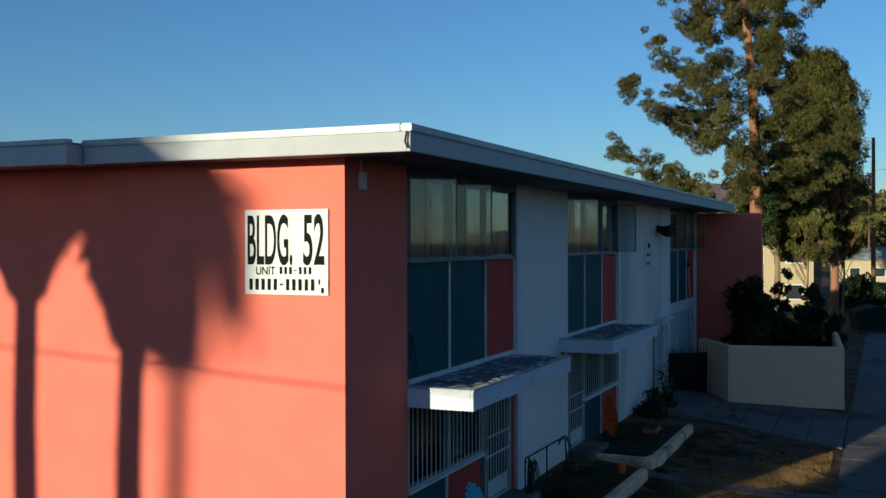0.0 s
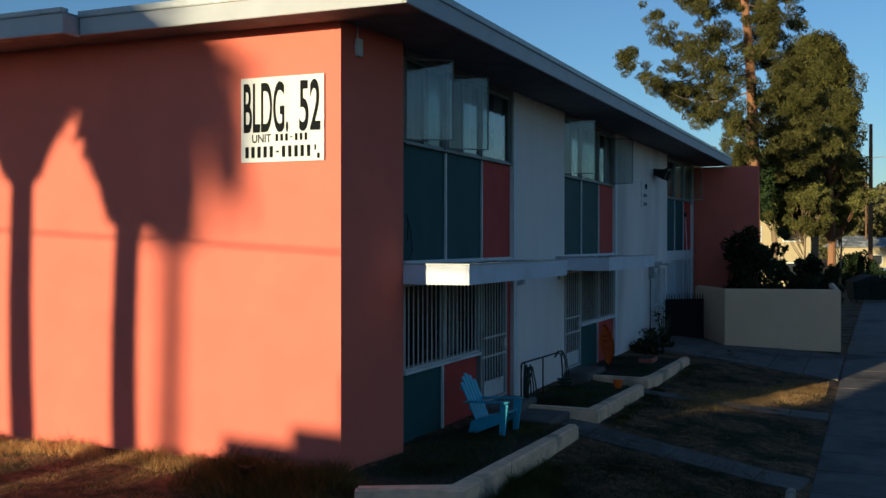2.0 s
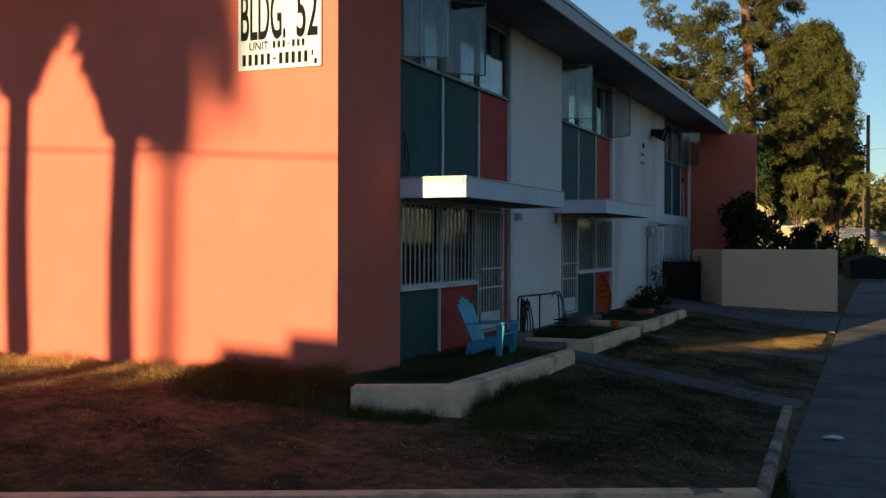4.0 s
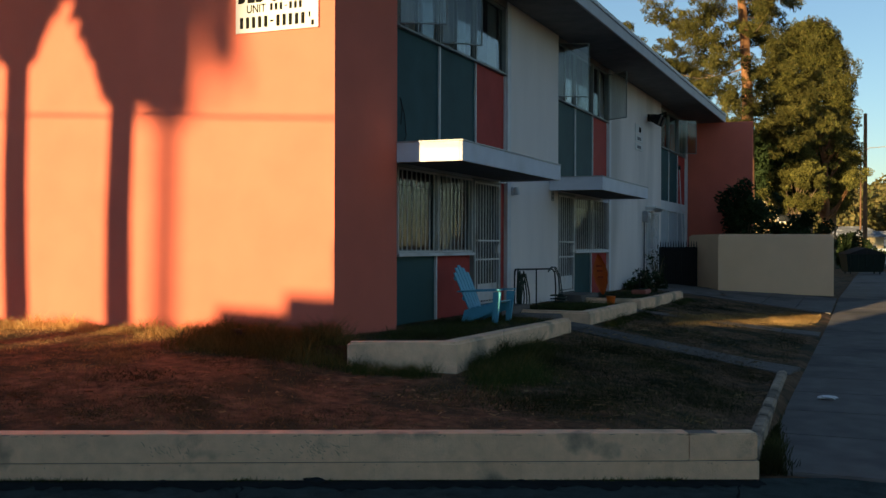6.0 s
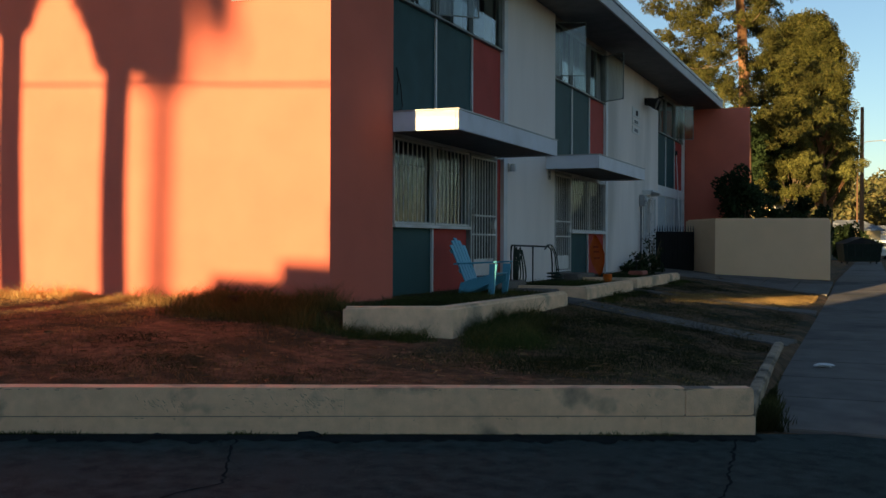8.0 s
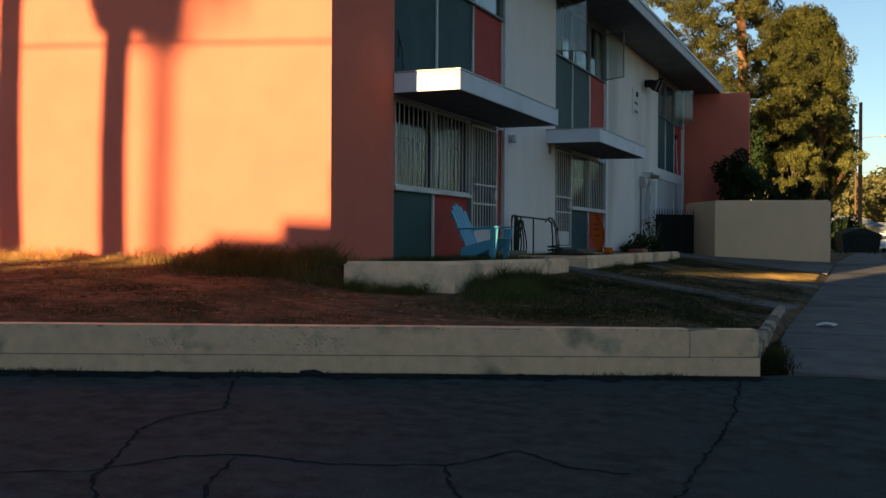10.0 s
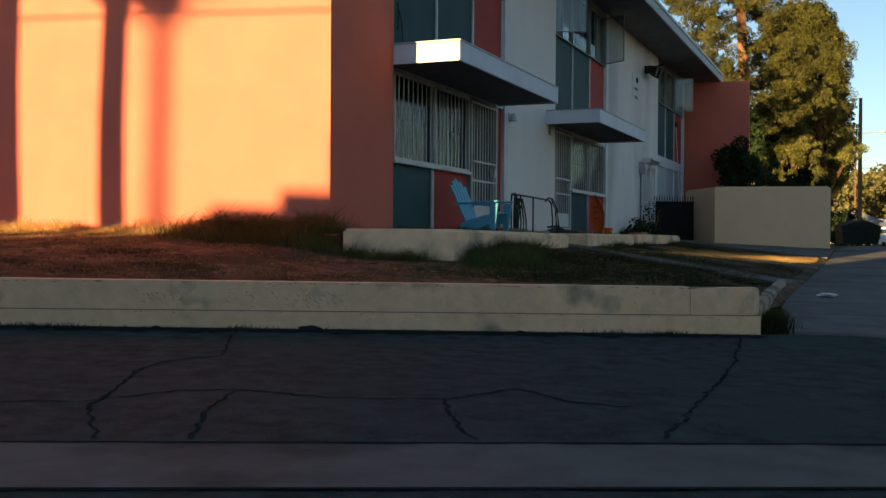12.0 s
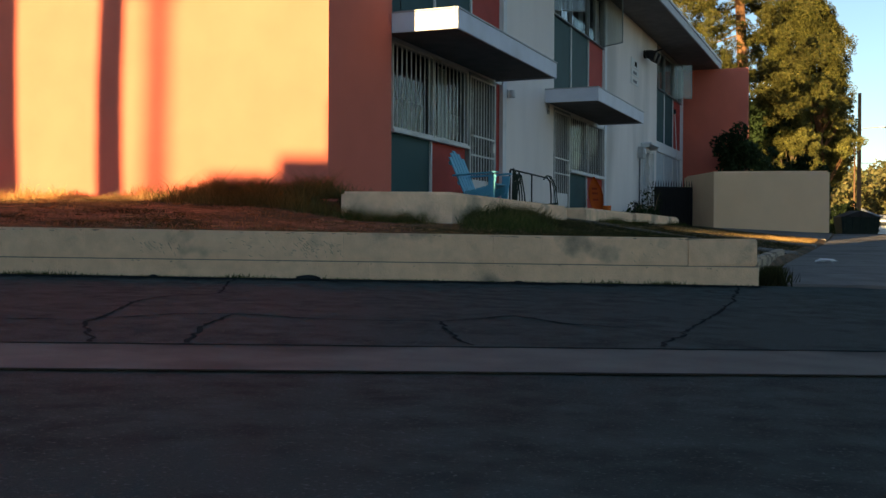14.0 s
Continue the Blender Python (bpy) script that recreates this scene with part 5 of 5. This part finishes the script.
def lawn_litter():
    """Dead leaves, chips and straw lying on the dirt."""
    rng = np.random.default_rng(14)
    v, f = [], []
    for i in range(5200):
        x, y = rng.uniform(-7.5, 5.2), rng.uniform(-5.5, 9)
        if behind(x, y) < 0.25 or (y > -0.05 and x < 1.9) or (x < 2.0 and y > -0.8 and x > 0):
            continue
        l, w, a = rng.uniform(0.01, 0.07), rng.uniform(0.004, 0.014), rng.uniform(0, 6.3)
        q, z = len(v), lawn_z(x, y) + 0.018
        c, s = math.cos(a), math.sin(a)
        for p, r in ((-l, -w), (l, -w * 0.6), (l, w * 0.6), (-l, w)):
            v.append((x + p * c - r * s, y + p * s + r * c, z + rng.uniform(-0.004, 0.014)))
        f.append((q, q + 1, q + 2, q + 3))
    tagged(raw("leaf_litter", v, f, M_SHADESTRAW), "dead leaves and straw scattered on the dirt", "litter", kind="stuff")


lawn_litter()


# ---------------- the street's distance ----------------
def house(name, label, ahead, right, w, d, h, turn, mwall, storeys=1):
    x, y = far(ahead, right)
    hs = thing(name, label, "house", at=pose(x, y, 0.3, 0, 0, turn))
    part("wall", box(-w / 2, w / 2, 0, d, 0, h), mwall, hs)
    b = bmesh.new()
    o = 0.5
    pts = [(-w / 2 - o, -o, h), (w / 2 + o, -o, h), (w / 2 + o, d + o, h), (-w / 2 - o, d + o, h), (-w / 2 + 1.5, d / 2, h + 1.3), (w / 2 - 1.5, d / 2, h + 1.3)]
    V = [b.verts.new(p) for p in pts]
    lo = [b.verts.new((p[0], p[1], h - 0.15)) for p in pts[:4]]
    for q in ((0, 1, 5, 4), (1, 2, 5), (2, 3, 4, 5), (3, 0, 4)):
        b.faces.new([V[i] for i in q])
    for i in range(4):
        b.faces.new((lo[i], lo[(i + 1) % 4], V[(i + 1) % 4], V[i]))
    b.faces.new(lo[::-1])
    part("roof", b, M_ROOFING, hs, "low hipped grey roof")
    n = int(w / 2.6)
    for s in range(storeys):
        for i in range(n):
            cx = -w / 2 + (i + 0.5) * w / n
            z = 0.9 + s * 2.8
            win = part("window", box(cx - 0.65, cx + 0.65, -0.05, 0.02, z, z + 1.2), M_TRIM, hs)
            part("pane", box(cx - 0.57, cx + 0.57, -0.058, -0.052, z + 0.08, z + 1.12), M_DARKGLASS, win)
    return hs


M_DARKGLASS = mat("dark_glass", (0.03, 0.035, 0.04), 0.1, var=0.1, bump=0, spec=0.6)
M_CREAMH = mat("cream_house", (0.46, 0.37, 0.23), 0.9, var=0.05, bump=0.1)
house("house", "cream two-storey house in sun behind the trees", 80, 22.0, 11.6, 8, 6.2, 18, M_CREAMH, 2)
house("house", "pale low house far down the street", 130, 52.2, 6, 7, 3.2, 14, M_CREAMH)
house("house", "pale low house far down the street", 170, 72, 9, 7, 3.2, 14, M_WHITE)


def utility_pole(ahead, right, h, lamp):
    x, y = far(ahead, right)
    if lamp:
        p = thing("street_lamp", "slim street lamp with a curved arm", "lamp", at=pose(x, y, 0.3))
        part("pole", tube([(0, 0, -0.3), (0, 0, h)], [0.14, 0.08], 8), M_POLE, p)
        part("arm", tube([(0, 0, h - 0.2), (1.0, 0.4, h + 0.5), (3.2, 1.3, h + 0.7)], 0.06, 6), M_EDGE, p)
        part("lamp_head", box(3.0, 3.9, 1.1, 1.6, h + 0.58, h + 0.75, 0.04), M_EDGE, p)
        return p
    p = thing("utility_pole", "tall brown wooden utility pole", "pole", at=pose(x, y, 0.3))
    part("pole", tube([(0, 0, -0.3), (0, 0, h)], [0.30, 0.2], 10), M_POLE, p)
    return p


utility_pole(122, 49.7, 17.6, False)
utility_pole(132, 53.2, 14.0, True)


def wires():
    a = far(122, 49.7)
    for z, (ah, ri) in ((9.6, (100, 75)), (7.2, (100, 75)), (6.6, (100, 80))):
        b = far(ah, ri)
        w = thing("overhead_wire", "thin overhead wire from the pole", "wire", "wires from the pole")
        pts = [(a[0] + (b[0] - a[0]) * q, a[1] + (b[1] - a[1]) * q, z - 3.0 * q * (1 - q) + 1.5 * q) for q in np.linspace(0, 1, 12)]
        part("wire", tube(pts, 0.022, 5), M_BLACK, w)


wires()


def alley_wire():
    x0, x1, y = -24.0, 16.0, -13.3
    hz = lambda x: 5.52 - 0.054 * (x + 4.37)
    for x in (x0, x1):
        p = thing("utility_pole", "brown wooden pole beside the alley", "pole")
        part("pole", tube([(x, y, -0.4), (x, y, hz(x) + 0.4)], [0.15, 0.11], 10), M_POLE, p)
    w = thing("overhead_wire", "overhead wire strung along the alley", "wire")
    part("wire", tube([(x, y, hz(x)) for x in np.linspace(x0, x1, 12)], 0.018, 6), M_BLACK, w)


alley_wire()


def parked_car(ahead, right, turn, paint):
    x, y = far(ahead, right)
    c = thing("parked_car", "white estate car parked at the far kerb", "car", at=pose(x, y, 0.52, 0, 0, turn))
    b = bmesh.new()
    prof = [(-2.25, 0.35), (-2.3, 0.75), (-2.05, 0.98), (-1.75, 1.45), (0.35, 1.5), (1.05, 1.02), (2.05, 0.88), (2.25, 0.65), (2.22, 0.35)]
    L = [b.verts.new((px, -0.88, pz)) for px, pz in prof]
    R = [b.verts.new((px, 0.88, pz)) for px, pz in prof]
    n = len(prof)
    b.faces.new(L)
    b.faces.new(R[::-1])
    for i in range(n):
        b.faces.new((L[i], R[i], R[(i + 1) % n], L[(i + 1) % n]))
    bmesh.ops.bevel(b, geom=b.edges[:], offset=0.06, segments=2, affect="EDGES")
    body = part("body", b, paint, c)
    for s in (-0.885, 0.885):
        part("side_window", box(-1.55, 0.4, s - 0.006, s + 0.006, 1.04, 1.40), M_DARKGLASS, c)
    part("windscreen", box(-2.13, -1.95, -0.7, 0.7, 1.02, 1.3), M_DARKGLASS, c)
    for wx in (-1.4, 1.4):
        for s in (-0.8, 0.8):
            t = tube([(wx, s - 0.11, 0.32), (wx, s + 0.11, 0.32)], 0.32, 18)
            tyre = part("wheel", t, M_BLACK, c)
            part("rim", tube([(wx, s - 0.118, 0.32), (wx, s + 0.118, 0.32)], 0.19, 12), M_EDGE, tyre)
    for s in (-0.65, 0.65):
        part("tail_light", box(-2.32, -2.2, s - 0.14, s + 0.14, 0.68, 0.86, 0.02), M_REDPLASTIC, c)


M_CARWHITE = mat("white_car_paint", (0.72, 0.73, 0.74), 0.3, var=0.02, bump=0, spec=0.5)
parked_car(78, 33.0, 100, M_CARWHITE)


def dumpster(ahead, right, turn):
    x, y = far(ahead, right)
    d = thing("dumpster", "dark green steel rubbish container with a sloping lid", "dumpster", at=pose(x, y, 0.62, 0, 0, turn))
    b = bmesh.new()
    lo = [b.verts.new(p) for p in ((-0.95, -0.62, 0.12), (0.95, -0.62, 0.12), (0.95, 0.62, 0.12), (-0.95, 0.62, 0.12))]
    hi = [b.verts.new(p) for p in ((-1.08, -0.75, 1.12), (1.08, -0.75, 1.12), (1.08, 0.75, 1.12), (-1.08, 0.75, 1.12))]
    b.faces.new(lo[::-1])
    b.faces.new(hi)
    for i in range(4):
        b.faces.new((lo[i], lo[(i + 1) % 4], hi[(i + 1) % 4], hi[i]))
    bmesh.ops.bevel(b, geom=b.edges[:], offset=0.02, segments=1, affect="EDGES")
    body = part("body", b, M_DUMP, d)
    for k in range(5):
        px = -0.84 + 0.42 * k
        part("rib", prism([(px - 0.03, -0.80), (px + 0.03, -0.80), (px + 0.03, -0.70), (px - 0.03, -0.70)], 0.4, 1.1), M_DUMP, body)
    for a, c in ((-1.1, -0.01), (0.01, 1.1)):
        b = bmesh.new()
        zr = lambda q: 1.52 - 0.34 * abs(q) ** 1.3
        V = [[b.verts.new((q, yy, zr(q) + dz)) for q in np.linspace(a, c, 7)] for yy, dz in ((-0.8, -0.06), (0.8, 0.0))]
        W = [[b.verts.new((q, yy, 1.123)) for q in np.linspace(a, c, 7)] for yy in (-0.8, 0.8)]
        for i in range(6):
            b.faces.new((V[0][i], V[0][i + 1], V[1][i + 1], V[1][i]))
            b.faces.new((V[0][i], V[0][i + 1], W[0][i + 1], W[0][i]))
            b.faces.new((V[1][i], V[1][i + 1], W[1][i + 1], W[1][i]))
            b.faces.new((W[0][i], W[0][i + 1], W[1][i + 1], W[1][i]))
        for i in (0, 6):
            b.faces.new((V[0][i], V[1][i], W[1][i], W[0][i]))
        part("lid", b, M_BLACK, d, "black plastic lid")
    for sx in (-0.8, 0.8):
        for sy in (-0.5, 0.5):
            part("wheel", tube([(sx - 0.03, sy, 0.06), (sx + 0.03, sy, 0.06)], 0.06, 10), M_BLACK, d)


M_DUMP = mat("dark_green_steel", (0.012, 0.022, 0.018), 0.7, var=0.2, scale=5, bump=0.1, spec=0.15)
dumpster(58, 23.5, 18)


def far_woods():
    rng = np.random.default_rng(61)
    blobs = []
    for k in range(420):
        ah = rng.uniform(190, 330)
        ri = ah * rng.uniform(0.36, 0.56)
        x, y = far(ah, ri)
        hill = 0.06 * (ah - 180)
        blobs.append((x, y, 1.5 + hill + rng.uniform(0, 15) * rng.random() ** 0.6, rng.uniform(1.6, 3.8), 0.85))
    p = foliage_points(rng, blobs, 42000)
    ob = leaves("far_woods", p, 0.62, M_FARGREEN, None, rng, 0.55)
    tagged(ob, "sunlit trees covering the slope beyond the street", "woods", kind="stuff")


far_woods()


def hill():
    v, f = [], []
    n = 90
    for i in range(n + 1):
        a = -0.9 + 1.9 * i / n
        ri = a * 2200
        x, y = far(2200, ri)
        h = 128 + 26 * noise.noise(Vector((a * 5, 2, 0))) + 10 * noise.noise(Vector((a * 21, 3, 0)))
        h *= float(np.interp(a, [-0.9, 0.0, 0.3, 0.45, 1.0], [0.8, 0.95, 1.0, 0.45, 0.25]))
        x2, y2 = far(1500, a * 1500)
        v += [(x2, y2, -1), (*far(1850, a * 1850), h * 0.55), (x, y, h)]
    for i in range(n):
        q = i * 3
        f += [(q, q + 3, q + 4, q + 1), (q + 1, q + 4, q + 5, q + 2)]
    tagged(raw("backdrop", v, f, M_HILL), "dry brown ridge of distant hills", "hills", kind="structure")


M_HILL = mat("dry_hills", (0.26, 0.19, 0.15), 1.0, var=0.25, scale=0.01, bump=0)
hill()


def cross_street():
    p = [far(74, 22), far(74, 95), far(84, 95), far(84, 22)]
    tagged(part("road", prism(p, 0.3, 0.575), M_ASPHALT), "dark asphalt of the cross street", "road", kind="structure")
    p = [far(86.2, 18), far(86.2, 95), far(88.0, 95), far(88.0, 18)]
    tagged(part("pavement", prism(p, 0.3, 0.70, 0.03), M_WALK), "far sidewalk along the cross street", "sidewalk", kind="structure")


cross_street()


# ---------------- unseen across the alley, behind the camera: palms and added blocks throw the long shadows ---
def sunpt(s, w):
    """s metres towards the sun and w to the right of the light that grazes the building's corner."""
    return (-SX * s + SY * w, -SY * s - SX * w)


# an unseen block, made up to keep the sun off; extra steps shape its shadow
def shade_building(name, label, s0, s1, w0, w1, h, extra=()):
    n = thing(name, label, "building")
    q = [sunpt(s0, w0), sunpt(s0, w1), sunpt(s1, w1), sunpt(s1, w0)]
    part("wall", prism(q, -0.3, h - 0.35), M_CREAMH, n)
    part("roof", prism(q, h - 0.348, h, 0.02), M_ROOFING, n)
    for a, b, z in extra:
        part("shade_step", prism([sunpt(s0, a), sunpt(s0, b), sunpt(s0 + 1.2, b), sunpt(s0 + 1.2, a)], h + 0.002, z), M_CREAMH, n)
    k = int((w1 - w0) / 3)
    for i in range(k):
        w = w0 + (i + 0.5) * (w1 - w0) / k
        for z in ((1.0, 4.0) if h > 6 else (1.0,)):
            g = part("window", prism([sunpt(s0 - 0.05, w - 0.7), sunpt(s0 - 0.05, w + 0.7), sunpt(s0 + 0.02, w + 0.7), sunpt(s0 + 0.02, w - 0.7)], z, z + 1.3), M_TRIM, n)
            part("pane", prism([sunpt(s0 - 0.056, w - 0.6), sunpt(s0 - 0.056, w + 0.6), sunpt(s0 - 0.052, w + 0.6), sunpt(s0 - 0.052, w - 0.6)], z + 0.1, z + 1.2), M_DARKGLASS, g)


TE = math.tan(radians(SUN_EL))
# step heights are set by the shadow edges wanted on wall, lawn and chair
shade_building("low_shade_block", "unseen low block added to shade the lawn and the wall's foot", 30, 37, -34, 1.25, 0.22 + 30 * TE, ((-2.6, -1.752, 0.64 + 30 * TE), (-0.72, 0.028, 1.47 + 30 * TE), (0.03, 0.22, 2.2 + 30 * TE), (0.222, 0.95, 1.88 + 30 * TE), (0.952, 1.25, 3.6 + 30 * TE), (-1.75, -0.722, 1.22 + 30 * TE)))
shade_building("tall_shade_block", "unseen tall block added to shade the sidewalk and right lawn", 30, 40, 1.252, 32, 7.6)


def palm(s, w, skirt_z, seed, reach=2.1, foot=0.2, slope=0.55, fronds=64, droop=0, lean=0.0, girth=0.26):
    """A fan palm with a skirt of dead fronds; skirt_z is the skirt's foot, foot and slope its radius there and its spread.

    droop: how many long fronds hang far down on the side away from the other palms."""
    rng = random.Random(seed)
    x, y = sunpt(s, w)
    t = thing("palm_tree", "tall fan palm with a skirt of dead fronds", "tree", "palms across the alley")
    top = skirt_z + 2.9
    part("trunk", tube([(x + 0.05 * math.sin(k) - lean * (1 - k / 9) ** 1.5, y, -0.3 + (top + 0.3) * k / 9) for k in range(10)], [girth * (1 - 0.027 * k) for k in range(10)], 10), M_GREYBARK, t)
    v, f = [], []

    def frond(a, tilt, L, z, width):
        d = Vector((math.cos(a) * math.cos(tilt), math.sin(a) * math.cos(tilt), math.sin(tilt)))
        u = d.cross(Vector((0, 0, 1))).normalized()
        up = u.cross(d)
        o = Vector((x, y, z))
        stem = o + d * (0.5 * L)
        for j in range(9):
            b = (j - 4) / 4 * 1.1
            tip = stem + (d * math.cos(b) + u * math.sin(b)) * (0.5 * L) - Vector((0, 0, 0.12 * L * abs(b) + 0.1 * L))
            q = len(v)
            mid = stem.lerp(tip, 0.5)
            for p in (stem, mid + u * width, tip, mid - u * width):
                v.append(tuple(p))
            f.append((q, q + 1, q + 2, q + 3))
        q = len(v)
        for p in (o - u * 0.02, o + u * 0.02, stem + u * 0.015, stem - u * 0.015):
            v.append(tuple(p))
        f.append((q, q + 1, q + 2, q + 3))
    for k in range(fronds):
        frond(k * 2.39996, radians(rng.uniform(-35, 75)), reach * rng.uniform(0.75, 1.08), top + rng.uniform(-0.1, 0.25), 0.075)
    raw("crown", v, f, M_PALM, t)
    v, f = [], []
    for k in range(420):
        q = rng.random() ** 1.2
        zt = skirt_z + 2.6 * q
        r = (foot + slope * (zt - skirt_z)) * rng.uniform(0.62, 1.04)
        L = math.hypot(r, 1.0)
        frond(k * 2.39996, -math.atan2(1.0, r), 0.92 * L, zt + 1.0, 0.10)
    raw("dead_fronds", v, f, M_DEADPALM, t)
    v, f = [], []
    for k in range(droop):
        a = -radians(SUN_AZ) + rng.uniform(-0.8, 0.8)
        e, drop = rng.uniform(0.75, 1.35), rng.uniform(0.6, 2.2)
        d, u = Vector((math.cos(a), math.sin(a), 0)), Vector((-math.sin(a), math.cos(a), 0))
        on = lambda q: Vector((x, y, top - 0.3)) + d * (e * math.sin(q * 1.5)) + Vector((0, 0, 0.35 * math.sin(math.pi * q) - drop * q * q))
        for i in range(14):
            c0, c1 = on(0.25 + 0.75 * i / 14), on(0.25 + 0.75 * (i + 1) / 14)
            for side in (-1, 1):
                q = len(v)
                tip = c1 + (u * side * 0.16 + d * rng.uniform(-0.1, 0.14)) * rng.uniform(0.5, 1.2) - Vector((0, 0, rng.uniform(0.1, 0.34)))
                v += [tuple(c0), tuple(c1), tuple(tip), tuple(tip - (c1 - c0) * 0.5)]
                f.append((q, q + 1, q + 2, q + 3))
    if droop:
        raw("hanging_fronds", v, f, M_DEADPALM, t, "long fronds hanging down on one side")
    return t


M_PALM = leaf_mat("palm_fronds", (0.05, 0.08, 0.025), (0.09, 0.12, 0.04))
M_DEADPALM = leaf_mat("dead_fronds", (0.16, 0.11, 0.06), (0.26, 0.19, 0.1))
palm(22.0, -3.27, 3.95 + 22 * TE, 1, 1.9, 0.18, 0.68, lean=0.14)
palm(21.0, -5.17, 4.60 + 21 * TE, 2, 2.0, 0.16, 0.98)
palm(56.0, -2.56, 3.72 + 56 * TE, 3, 1.7, 0.42, 0.16, 30, 30, girth=0.19)
